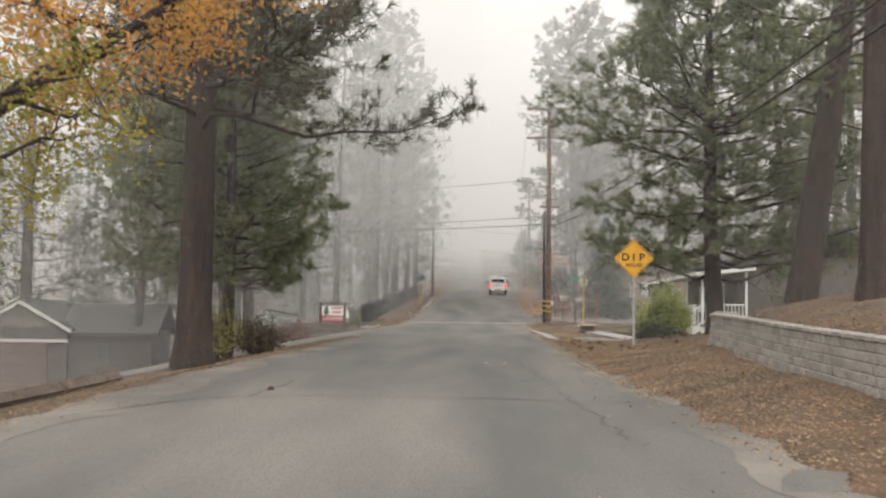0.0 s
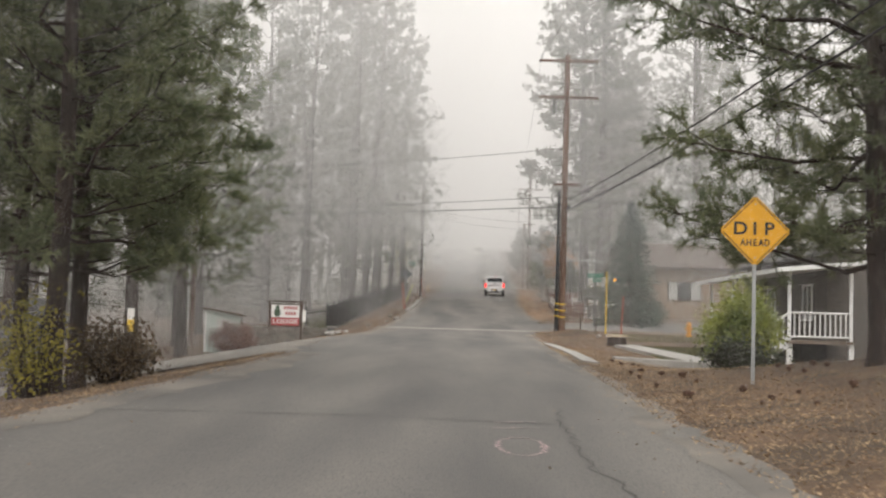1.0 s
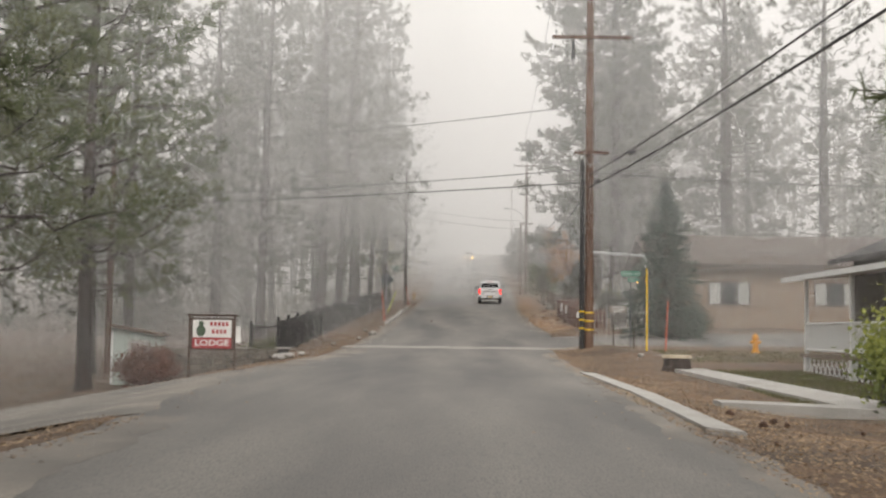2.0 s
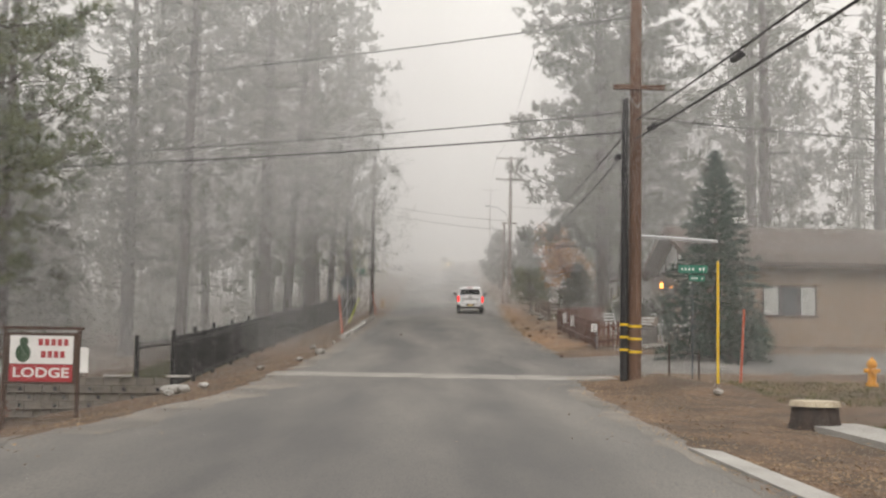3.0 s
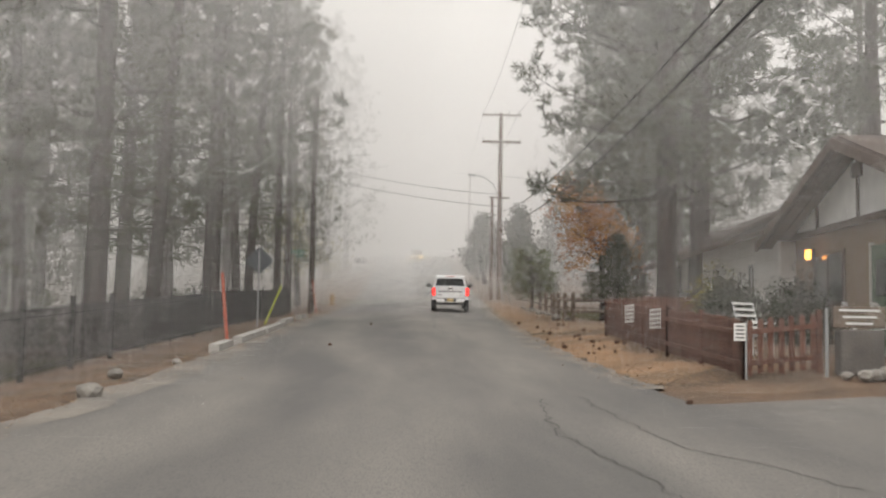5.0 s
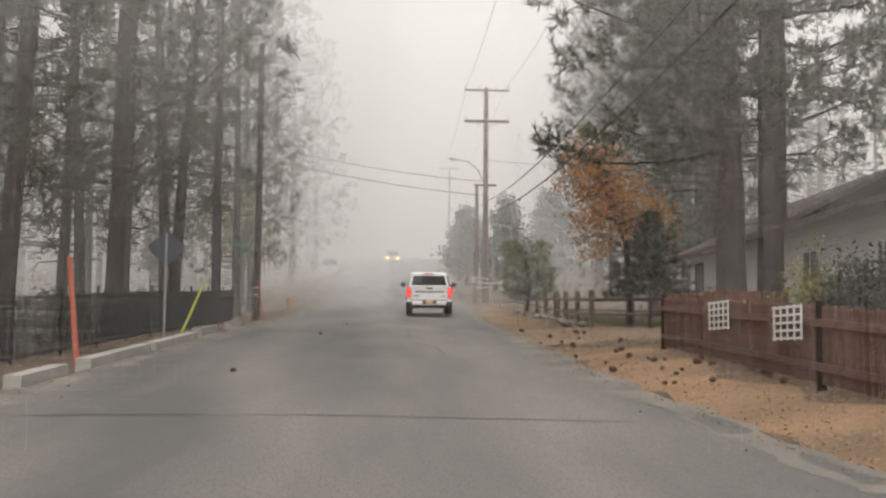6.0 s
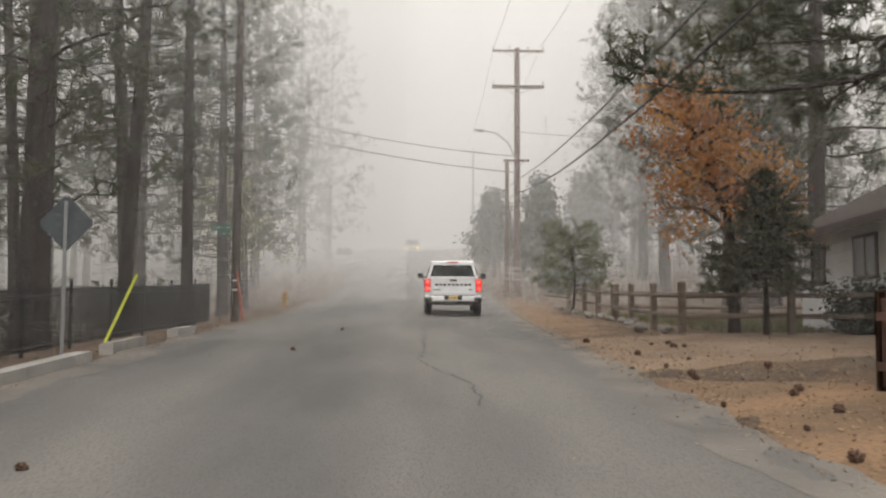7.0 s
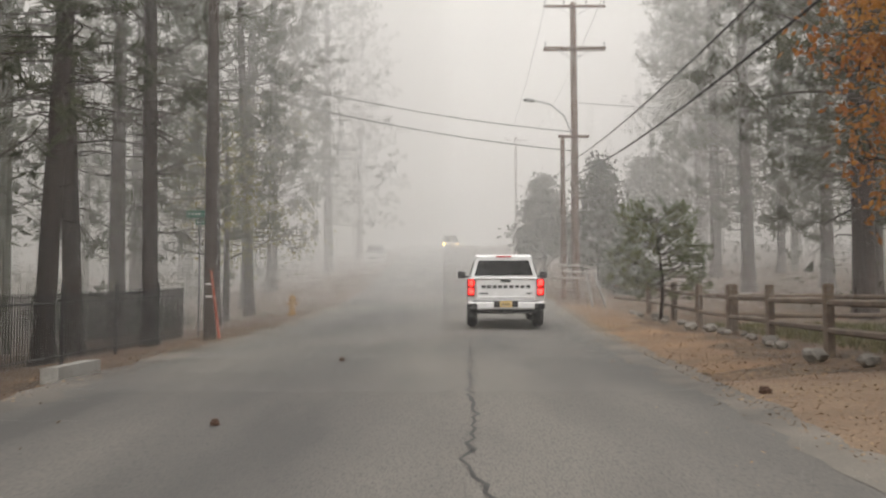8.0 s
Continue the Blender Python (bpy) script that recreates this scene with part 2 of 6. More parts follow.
def thing(name, x, y, z, rz=0, label="", category="", group="", kind=""):
    ob = new(name)
    ob.matrix_basis = pose(x, y, z, 0, 0, rz)
    ob.empty_display_size = 0.2
    return tagged(ob, label, category, group, kind)


def box(bm, cx, cy, cz, sx, sy, sz, bevel=0.0, rx=0, ry=0, rz=0):
    r = bmesh.ops.create_cube(bm, size=1, matrix=pose(cx, cy, cz, rx, ry, rz) @ Matrix.Diagonal((sx, sy, sz, 1)))
    if bevel:
        es = list({e for v in r["verts"] for e in v.link_edges})
        bmesh.ops.bevel(bm, geom=es, offset=bevel, segments=2, affect="EDGES", profile=0.5)
    return bm


def boxed(cx, cy, cz, sx, sy, sz, bevel=0.0, rx=0, ry=0, rz=0):
    return box(bmesh.new(), cx, cy, cz, sx, sy, sz, bevel, rx, ry, rz)


def rod(bm, a, b, r1, r2=None, seg=10):
    a, b = Vector(a), Vector(b)
    d = b - a
    m = Matrix.Translation((a + b) / 2) @ d.to_track_quat("Z", "Y").to_matrix().to_4x4()
    bmesh.ops.create_cone(bm, cap_ends=True, segments=seg, radius1=r1, radius2=r1 if r2 is None else r2, depth=d.length, matrix=m)
    return bm


def rodded(a, b, r1, r2=None, seg=10):
    return rod(bmesh.new(), a, b, r1, r2, seg)


def prism(bm, outline, depth, m=None):
    """A flat outline in x, z, given a depth along y."""
    m = m or Matrix()
    f = [bm.verts.new(m @ Vector((x, -depth / 2, z))) for x, z in outline]
    k = [bm.verts.new(m @ Vector((x, depth / 2, z))) for x, z in outline]
    bm.faces.new(f)
    bm.faces.new(k[::-1])
    for i in range(len(f)):
        j = (i + 1) % len(f)
        bm.faces.new((f[j], f[i], k[i], k[j]))
    return bm


def tube(vs, fs, pts, radii, seg=6):
    """Adds a bent tapered tube to lists of vertices and faces."""
    pts = [Vector(p) for p in pts]
    base = len(vs)
    side = None
    for i, p in enumerate(pts):
        d = (pts[min(i + 1, len(pts) - 1)] - pts[max(i - 1, 0)]).normalized()
        side = (Vector((1, 0, 0)) if side is None else side)
        s = (side - d * side.dot(d))
        if s.length < 1e-3:
            s = d.orthogonal()
        s.normalize()
        side = s
        u = d.cross(s)
        for k in range(seg):
            a = 2 * math.pi * k / seg
            vs.append(p + (s * math.cos(a) + u * math.sin(a)) * radii[i])
    for i in range(len(pts) - 1):
        for k in range(seg):
            a, b = base + i * seg + k, base + i * seg + (k + 1) % seg
            fs.append((a, b, b + seg, a + seg))
    fs.append(tuple(base + (len(pts) - 1) * seg + k for k in range(seg)))


def lettering(text, size, mat, parent, m, name="lettering", depth=0.004, stretch=1.0):
    cu = bpy.data.curves.new(name, "FONT")
    cu.body, cu.size, cu.extrude, cu.align_x, cu.align_y = text, size, depth, "CENTER", "CENTER"
    cu.resolution_u, cu.offset = 3, size * 0.022
    tmp = new("tmp_text", cu)
    me = bpy.data.meshes.new_from_object(tmp.evaluated_get(bpy.context.evaluated_depsgraph_get()))
    bpy.data.objects.remove(tmp)
    me.materials.clear()
    ob = link_mesh(name, me, mat, parent)
    ob.matrix_basis = m @ Matrix.Diagonal((stretch, 1, 1, 1))
    return ob


# ---------------------------------------------------------------- the lie of the land
ROAD_Y = np.array([-60, -33.3, 2.2, 24.4, 45.5, 58.8, 66.6, 77.7, 88.8, 102.1, 121, 131, 157, 190, 219, 260, 330, 500, 900])
ROAD_Z = np.array([0.3, 0.89, 1.48, 1.83, 2.25, 2.38, 2.48, 2.71, 3.20, 4.0, 5.15, 5.58, 7.4, 11.0, 14.5, 18.5, 23.0, 28.0, 30.0])


def road_z(y):
    y = np.asarray(y, float)
    return sum(np.interp(y + d, ROAD_Y, ROAD_Z) for d in (-6, -3, 0, 3, 6)) / 5


def left_edge(y):
    return np.interp(y, [-60, 15, 24, 33, 45, 60, 64, 70, 90, 110, 130, 160, 900], [-3.2, -2.9, -3.0, -2.5, -2.0, -3.0, -2.7, -2.15, -1.85, -1.45, -1.2, -0.8, 0.0])


def right_edge(y):
    return np.interp(y, [-60, 15, 30, 45, 60, 74, 77, 88, 100, 116, 128, 148, 170, 900], [5.0, 5.0, 4.7, 4.85, 5.1, 5.4, 5.7, 6.7, 6.3, 6.6, 7.1, 8.0, 8.0, 9.0])


def smooth(a, b, x):
    s = np.clip((np.asarray(x, float) - a) / (b - a), 0, 1)
    return s * s * (3 - 2 * s)


def ground_z(x, y):
    """Height of the ground: the road's profile, falling away to one side and banked to the other."""
    x, y = np.asarray(x, float), np.asarray(y, float)
    z = road_z(y)
    l = np.clip(left_edge(y) - x, 0, None)
    fall = np.interp(y, [-60, 20, 40, 75, 84, 100, 140, 900], [0.17, 0.16, 0.19, 0.18, 0.13, 0.11, 0.14, 0.05])
    z = z - fall * np.clip(l - 0.3, 0, 14)
    r = np.clip(x - right_edge(y), 0, None)
    wall_x = np.interp(y, [-60, 5, 15.5, 20, 25, 27, 28.5], [6.6, 6.6, 6.75, 6.93, 7.2, 7.3, 8.6])
    z = z + 0.5 * smooth(0.1, 0.6, x - wall_x) * (1 - smooth(27.0, 30.5, y))
    bank = np.interp(y, [-60, 8, 27, 34, 42, 48, 70, 78, 86, 92, 105, 120, 140, 900], [0.24, 0.24, 0.22, 0.1, 0.05, -0.12, -0.03, 0.02, 0.02, 0.14, 0.1, 0.03, 0.0, 0.0])
    z = z + bank * np.clip(r, 0, 3.2)
    hill = np.interp(y, [-60, 26, 31, 44, 52, 900], [0.22, 0.22, 0.2, 0.1, 0.0, 0.0])
    z = z + hill * np.clip(r - 2.9, 0, 14)
    mound = 0.35 * np.exp(-((x - 7.4) ** 2 / 2.2 + (y - 74.3) ** 2 / 2.0))
    return z + mound * (x > 5.5)


def gz(x, y):
    return float(ground_z(x, y))


def grid_sheet(name, xs_of, ys, lift, mat, rough=0.0, seed=3):
    rng = np.random.default_rng(seed)
    rows = [xs_of(y) for y in ys]
    n = len(rows[0])
    vs = []
    for y, xs in zip(ys, rows):
        zz = ground_z(xs, np.full(n, y)) + lift
        if rough:
            zz = zz + rng.normal(0, rough, n)
        vs += [(float(a), float(y), float(b)) for a, b in zip(xs, zz)]
    fs = [(i * n + j, i * n + j + 1, (i + 1) * n + j + 1, (i + 1) * n + j) for i in range(len(ys) - 1) for j in range(n - 1)]
    return soup(name, vs, fs, mat, smooth=True)


near_y = np.concatenate([np.arange(-60, 0, 5), np.arange(0, 150, 0.75), np.arange(150, 260, 4), np.arange(260, 900, 40)])


def ground_row(y):
    l, r = float(left_edge(y)), float(right_edge(y))
    a = np.concatenate([np.array([-400, -200, -110, -70, -50, -36, -28]), np.linspace(-22, l + 0.3, 28)])
    b = np.concatenate([np.linspace(r - 0.3, 24, 32), np.array([28, 36, 50, 70, 110, 200, 400])])
    m = np.linspace(l + 0.3, r - 0.3, 6)[1:-1]
    return np.concatenate([a, m, b])


ground = tagged(grid_sheet("ground", ground_row, near_y, -0.03, DIRT, 0.012), "brown dirt verge strewn with dry pine litter", "ground", kind="structure")

wob = np.random.default_rng(8)
edge_noise = {round(float(y), 2): (wob.normal(0, 0.09), wob.normal(0, 0.09)) for y in near_y}


def road_row(y):
    a, b = edge_noise[round(float(y), 2)]
    return np.linspace(float(left_edge(y)) + a, float(right_edge(y)) + b, 15)


road = tagged(grid_sheet("road", road_row, near_y, 0.012, ASPHALT), "patched grey two-lane asphalt road, damp", "road", kind="structure")

# ---------------------------------------------------------------- fog
def drive_x(y):
    return float(np.interp(y, [-60, 2.4, 27.6, 52.3, 64.8, 79.8, 92.1, 102.5, 900], [2.2, 2.2, 2.04, 1.8, 2.19, 2.77, 3.26, 3.34, 3.34]))


def fog_banks():
    """Drifting fog as hair-fine strands of droplets, layer behind layer across the valley; a ragged burrow is left clear where the car drives."""
    rng = np.random.default_rng(11)
    out = []

    def lay(x0, x1, za, zb, y):
        keep = (x1 > x0) & (zb > za)
        n = int(keep.sum())
        q = np.empty((n, 4, 3), np.float32)
        q[:, 0, 0] = q[:, 3, 0] = x0[keep]
        q[:, 1, 0] = q[:, 2, 0] = x1[keep]
        q[:, :, 1] = y
        q[:, 0, 2] = q[:, 1, 2] = za[keep]
        q[:, 2, 2] = q[:, 3, 2] = zb[keep]
        out.append(q.reshape(-1, 3))

    def combed(lo, hi, gap):
        v = np.arange(lo, hi, gap)
        return v + rng.uniform(-0.4, 0.4, len(v)) * gap, np.full(len(v), gap)

    y, turn = 7.0, 0
    while y < 330:
        step = 3.0 if y < 175 else 6.0
        y += step * rng.uniform(0.85, 1.15)
        turn += 1
        cover = 1 - math.exp(-float(np.interp(y, FOG_AT, FOG_DENSITY)) * step)
        z0, cx, near = float(road_z(y)), drive_x(y), y < 118
        eye = z0 + 1.4
        bottom, top, half = z0 - 3.5, z0 + (34.0 if near else 60.0), (60.0 if near else 110.0)
        fine = 0.005 if 84 < y < 101 else 0.0075 if y < 114 else min(0.06, 0.0005 * (y - 95))
        phase = rng.uniform(0, 6.283, 2)
        if turn % 2:
            bits = [combed(bottom, z0 - 0.6, 0.02), combed(z0 - 0.6, z0 + 5.5, fine), combed(z0 + 5.5, z0 + 9.0, fine * 1.7), combed(z0 + 9.0, top, 0.06 if near else max(0.03, fine * 1.3))]
            zs, gap = np.concatenate([b[0] for b in bits]), np.concatenate([b[1] for b in bits])
            n = len(zs)
            w = gap * cover * (1 + 0.25 * np.sin(zs * 0.5 + phase[0]))
            lane = 2.2 + 5.0 * rng.uniform(0, 1, n)
            lane = np.where((y < 114) & (np.abs(zs - eye) < 1.4 + 3.2 * rng.uniform(0, 1, n)), lane, 0.0)
            lay(np.full(n, -half), cx - lane * 1.3, zs, zs + w * LEFT_HAZE, y)
            lay(cx + lane, np.full(n, half), zs, zs + w * RIGHT_HAZE, y)
        else:
            bits = [combed(cx - 8, cx + 8, fine * 1.1), combed(cx - 18, cx - 8, fine * 1.7), combed(cx + 8, cx + 18, fine * 1.7), combed(-half, cx - 18, 0.065), combed(cx + 18, half, 0.065)]
            xs, gap = np.concatenate([b[0] for b in bits]), np.concatenate([b[1] for b in bits])
            n = len(xs)
            w = gap * cover * np.where(xs < cx, LEFT_HAZE, RIGHT_HAZE) * (1 + 0.2 * np.sin(xs * 0.4 + phase[1]))
            foot = np.where((np.abs(xs - cx) < (2.2 + 5.0 * rng.uniform(0, 1, n)) * np.where(xs < cx, 1.3, 1.0)) & (y < 114), eye + 1.4 + 3.2 * rng.uniform(0, 1, n), bottom)
            lay(xs, xs + w, foot, np.full(n, top), y)
    return quads("fog_bank", np.concatenate(out), FOG)


FOG_AT = [0, 60, 84, 90, 98, 102, 132, 142, 175, 185, 330]
FOG_DENSITY = [0.0025, 0.0038, 0.0055, 0.018, 0.017, 0.0045, 0.0045, 0.011, 0.013, 0.021, 0.023]
LEFT_HAZE, RIGHT_HAZE = 1.5, 1.0
tagged(fog_banks(), "thin pale grey mountain fog hanging between the trees", "fog", kind="stuff")


# ---------------------------------------------------------------- trees
def spin(rng, n):
    """Random turns, as n matrices."""
    q = rng.normal(size=(n, 4))
    q /= np.linalg.norm(q, axis=1, keepdims=True)
    w, x, y, z = q.T
    return np.stack([np.stack([1 - 2 * (y * y + z * z), 2 * (x * y - z * w), 2 * (x * z + y * w)], -1),
                     np.stack([2 * (x * y + z * w), 1 - 2 * (x * x + z * z), 2 * (y * z - x * w)], -1),
                     np.stack([2 * (x * z - y * w), 2 * (y * z + x * w), 1 - 2 * (x * x + y * y)], -1)], 1)


def tufts(rng, centres, ways, size, blades, width=0.016):
    """Needle brushes: blades that fan out round the end of each shoot."""
    n = len(centres)
    d = rng.normal(size=(n, blades, 3)) * 0.62 + ways[:, None, :] * 0.62
    d /= np.linalg.norm(d, axis=2, keepdims=True)
    side = np.cross(d, rng.normal(size=(n, blades, 3)))
    side /= np.linalg.norm(side, axis=2, keepdims=True) + 1e-9
    ln = size * rng.uniform(0.7, 1.15, (n, blades, 1))
    root = centres[:, None, :] - ways[:, None, :] * size * rng.uniform(0, 0.8, (n, blades, 1))
    v = np.stack([root + side * width, root - side * width, root + d * ln], 2)
    return v.reshape(-1, 3, 3)


def leaves(rng, centres, spread, per, size):
    """Flat leaves scattered round each centre, as triangles in pairs."""
    n = len(centres) * per
    c = np.repeat(centres, per, 0) + rng.normal(size=(n, 3)) * spread
    r = spin(rng, n)
    s = size * rng.uniform(0.6, 1.2, (n, 1))
    a, b = r[:, :, 0] * s, r[:, :, 1] * s * 0.55
    t = np.stack([c - a, c + b, c + a, c - a, c + a, c - b], 1)
    return t.reshape(-1, 3, 3)


def pine(name, seed, h, r, first, spread, limbs, x=0, y=0, z=0, lean=(0, 0), needle=None, label="", group="", shape=0.6, bare=0.3, shoots=2.6, tips=4, tuft=0.2, blades=20, thick=0.008, snags=0, twigs=True, round_foot=0.7, pruned=None):
    """A pine: furrowed tapered trunk, bent limbs that fork into upturned shoots, and a round brush of needles on each shoot tip."""
    rng = np.random.default_rng(seed)
    ob = thing(name, x, y, z, label=label, category="tree", group=group)
    axis = lambda s: Vector((lean[0] * s + 0.08 * math.sin(seed + s * 5), lean[1] * s + 0.08 * math.cos(seed * 2 + s * 4), s * h))
    vs, fs = [], []
    ss = [-0.02, 0.0, 0.02, 0.05, 0.12, 0.25, 0.4, 0.55, 0.7, 0.85, 1.0]
    tube(vs, fs, [axis(s) for s in ss], [r * 1.5, r * 1.35, r * 1.12, r, r * 0.95, r * 0.87, r * 0.76, r * 0.62, r * 0.45, r * 0.26, 0.03], 14)
    soup("trunk", vs, fs, BARK, ob, smooth=True)
    lv, lf, cc, ww = [], [], [], []
    for k in range(limbs):
        f = min(0.985, ((k + rng.uniform(0, 1.0)) / limbs) ** 0.9)
        s = first + (0.985 - first) * f
        # the crown swells quickly from its foot, then narrows to the top
        ln = spread * (1 - f) ** shape * (round_foot + (1 - round_foot) * min(1, f * 5)) * rng.uniform(0.45, 1.1) + 0.35
        a = k * 2.39996 + rng.normal(0, 0.5)
        o = axis(s)
        # limbs cut back on one side, up to a height
        if pruned and pruned[0] < a % 6.2832 < pruned[1] and o.z < pruned[2]:
            ln *= 0.35
        out = Vector((math.cos(a), math.sin(a), 0))
        rise = -0.18 * (1 - f) + 0.55 * f + rng.normal(0, 0.15)
        pts = []
        for i in range(6):
            u = i / 5
            wig = Vector((rng.normal(0, 0.04), rng.normal(0, 0.04), rng.normal(0, 0.03))) * ln * (u > 0)
            pts.append(o + out * (ln * u) + Vector((0, 0, ln * (rise * u + (0.32 - 0.2 * f) * u * u))) + wig)
        rr = 0.014 + 0.010 * ln
        tube(lv, lf, pts, [rr * (1 - 0.8 * i / 5) for i in range(6)], 5)
        n = max(4, int(ln * shoots))
        for j in range(n):
            u = 1.0 if j == 0 else bare + (1 - bare) * (j + rng.uniform(0, 1)) / n
            i = min(4, int(u * 5))
            p = pts[i].lerp(pts[i + 1], min(1.0, u * 5 - i))
            yaw = rng.normal(0, 0.3) if j == 0 else rng.choice((-1, 1)) * rng.uniform(0.3, 1.3)
            d = Vector((out.x * math.cos(yaw) - out.y * math.sin(yaw), out.x * math.sin(yaw) + out.y * math.cos(yaw), rng.uniform(-0.45, 0.75)))
            sl = min(1.5, ln * 0.42 * (1.2 - u) * rng.uniform(0.6, 1.2) + 0.3)
            e = p + d * sl
            if twigs:
                tube(lv, lf, [p, p.lerp(e, 0.5) - Vector((0, 0, 0.04 * sl)), e], [0.012, 0.009, 0.005], 3)
            for g in range(tips):
                v = 1.0 if g == 0 else rng.uniform(0.25, 1.0)
                q = p.lerp(e, v)
                w = (d * 0.7 + Vector(rng.normal(size=3)) * 0.55 + Vector((0, 0, 0.45))).normalized()
                tip = q + w * (tuft * rng.uniform(0.5, 1.5))
                if twigs:
                    tube(lv, lf, [q, tip], [0.007, 0.004], 3)
                cc.append(tip)
                ww.append(w)
    # dead stubs below the crown
    for k in range(snags):
        s = rng.uniform(0.12, first + 0.12)
        o, a = axis(s), rng.uniform(0, 6.283)
        ln = rng.uniform(0.5, 2.2)
        out = Vector((math.cos(a), math.sin(a), rng.uniform(-0.35, 0.15)))
        mid = o + out * ln * 0.55 + Vector((rng.normal(0, 0.08), rng.normal(0, 0.08), 0.06 * ln))
        e = mid + (out + Vector((rng.normal(0, 0.4), rng.normal(0, 0.4), rng.normal(-0.15, 0.3)))) * ln * 0.5
        tube(lv, lf, [o, mid, e], [0.028, 0.018, 0.006], 4)
        tube(lv, lf, [mid, mid + (out + Vector(rng.normal(size=3)) * 0.7) * ln * 0.3], [0.012, 0.004], 3)
    soup("branchwork", lv, lf, BARK, ob)
    tris("crown", tufts(rng, np.array(cc), np.array(ww), tuft, blades, thick), needle or NEEDLE, ob)
    return ob


def spruce(name, x, y, h, spread, seed, label, needle=None, low=0.04):
    rng = np.random.default_rng(seed)
    ob = thing(name, x, y, gz(x, y), label=label, category="tree")
    vs, fs = [], []
    tube(vs, fs, [(0, 0, -0.2), (0, 0, 0.3), (0, 0, h * 0.5), (0, 0, h)], [h * 0.022, h * 0.02, h * 0.012, 0.01], 8)
    soup("trunk", vs, fs, BARK, ob, smooth=True)
    lv, lf, cc, ww = [], [], [], []
    n = int(h * 24)
    for k in range(n):
        s = low + (0.99 - low) * k / n
        ln = spread * (1 - s) ** 0.85 * rng.uniform(0.75, 1.12) + 0.12
        a = k * 2.39996 + rng.normal(0, 0.2)
        out = Vector((math.cos(a), math.sin(a), 0))
        o = Vector((0, 0, s * h))
        e = o + out * ln + Vector((0, 0, ln * (-0.25 + 0.5 * s)))
        tube(lv, lf, [o, e], [0.02 * (1.2 - s), 0.004], 4)
        m = max(3, int(ln * 11))
        for j in range(m):
            u = 0.2 + 0.8 * (j + rng.uniform()) / m
            p = o.lerp(e, u)
            sd = Vector((-out.y, out.x, 0)) * rng.uniform(-1, 1) * 0.32 * ln * (1.15 - u)
            cc.append(p + sd + Vector((0, 0, rng.normal(0, 0.04))))
            ww.append((out + sd * 1.2 + Vector((0, 0, 0.1))).normalized())
    soup("branchwork", lv, lf, BARK, ob)
    tris("crown", tufts(rng, np.array(cc), np.array(ww), 0.19, 15, 0.016), needle or SPRUCE, ob)
    return ob


def broadleaf(name, x, y, h, spread, seed, leaf, label, trunk_r=0.2, lean=(0, 0), per=26, start=0.3, size=0.075, cloud=0.33, limbs=14, taper=0.55):
    rng = np.random.default_rng(seed)
    ob = thing(name, x, y, gz(x, y), label=label, category="tree")
    vs, fs, cc = [], [], []
    # the trunk rises straight, then leans out over its upper part
    axis = lambda s: Vector((lean[0] * max(0.0, (s - 0.4) / 0.6), lean[1] * max(0.0, (s - 0.4) / 0.6), s * h))
    tp = [Vector((0, 0, -0.2)), Vector((0, 0, 0.1)), axis(0.3), axis(0.45), axis(0.62), axis(0.95)]
    tube(vs, fs, tp, [trunk_r * 1.3, trunk_r * 1.1, trunk_r * 0.8, trunk_r * 0.7, trunk_r * 0.45, 0.03], 10)
    soup("trunk", vs, fs, BARK, ob, smooth=True)
    lv, lf = [], []
    for k in range(limbs):
        s = start + (0.95 - start) * k / limbs
        o = axis(s)
        a = k * 2.4 + rng.normal(0, 0.3)
        ln = spread * rng.uniform(0.7, 1.1) * (1.1 - taper * s)
        out = Vector((math.cos(a), math.sin(a), rng.uniform(0.15, 0.7)))
        pts = [o + out * ln * u + Vector((rng.normal(0, 0.06), rng.normal(0, 0.06), rng.normal(0, 0.06) - 0.15 * u * u)) * ln for u in (0, 0.33, 0.66, 1)]
        tube(lv, lf, pts, [trunk_r * 0.34, trunk_r * 0.24, trunk_r * 0.14, 0.01], 6)
        for j in range(int(ln * 7)):
            u = rng.uniform(0.3, 1.0)
            i = min(2, int(u * 3))
            p = pts[i].lerp(pts[i + 1], u * 3 - i)
            e = p + Vector(rng.normal(size=3)) * 0.28 * ln * 0.8
            tube(lv, lf, [p, e], [0.014, 0.004], 3)
            cc.append(e)
    soup("branchwork", lv, lf, BARK, ob)
    tris("crown", leaves(rng, np.array(cc), cloud, per, size), leaf, ob)
    return ob


def shrub(name, x, y, w, d, h, seed, leaf, label, per=16, size=0.05, twigs=60, z=None):
    rng = np.random.default_rng(seed)
    ob = thing(name, x, y, gz(x, y) - 0.02 if z is None else z, label=label, category="shrub")
    vs, fs, cc = [], [], []
    for k in range(twigs):
        a, rr = rng.uniform(0, 6.283), math.sqrt(rng.uniform(0.02, 1))
        hh = h * (1 - 0.55 * rr ** 2) * rng.uniform(0.6, 1.08)
        e = Vector((math.cos(a) * rr * w / 2, math.sin(a) * rr * d / 2, hh))
        b = Vector((e.x * 0.25, e.y * 0.25, 0))
        m = b.lerp(e, 0.55) + Vector((rng.normal(0, 0.04), rng.normal(0, 0.04), 0.08 * h))
        tube(vs, fs, [b, m, e], [0.014, 0.009, 0.003], 4)
        for u in (0.35, 0.6, 0.8, 1.0):
            cc.append(b.lerp(e, u) + Vector(rng.normal(size=3)) * 0.07)
    soup("twigwork", vs, fs, BARK, ob)
    tris("foliage", leaves(rng, np.array(cc), 0.11 + 0.03 * h, per, size), leaf, ob)
    return ob


PINE_TALL = "tall pine with dark furrowed trunk and long needled limbs"
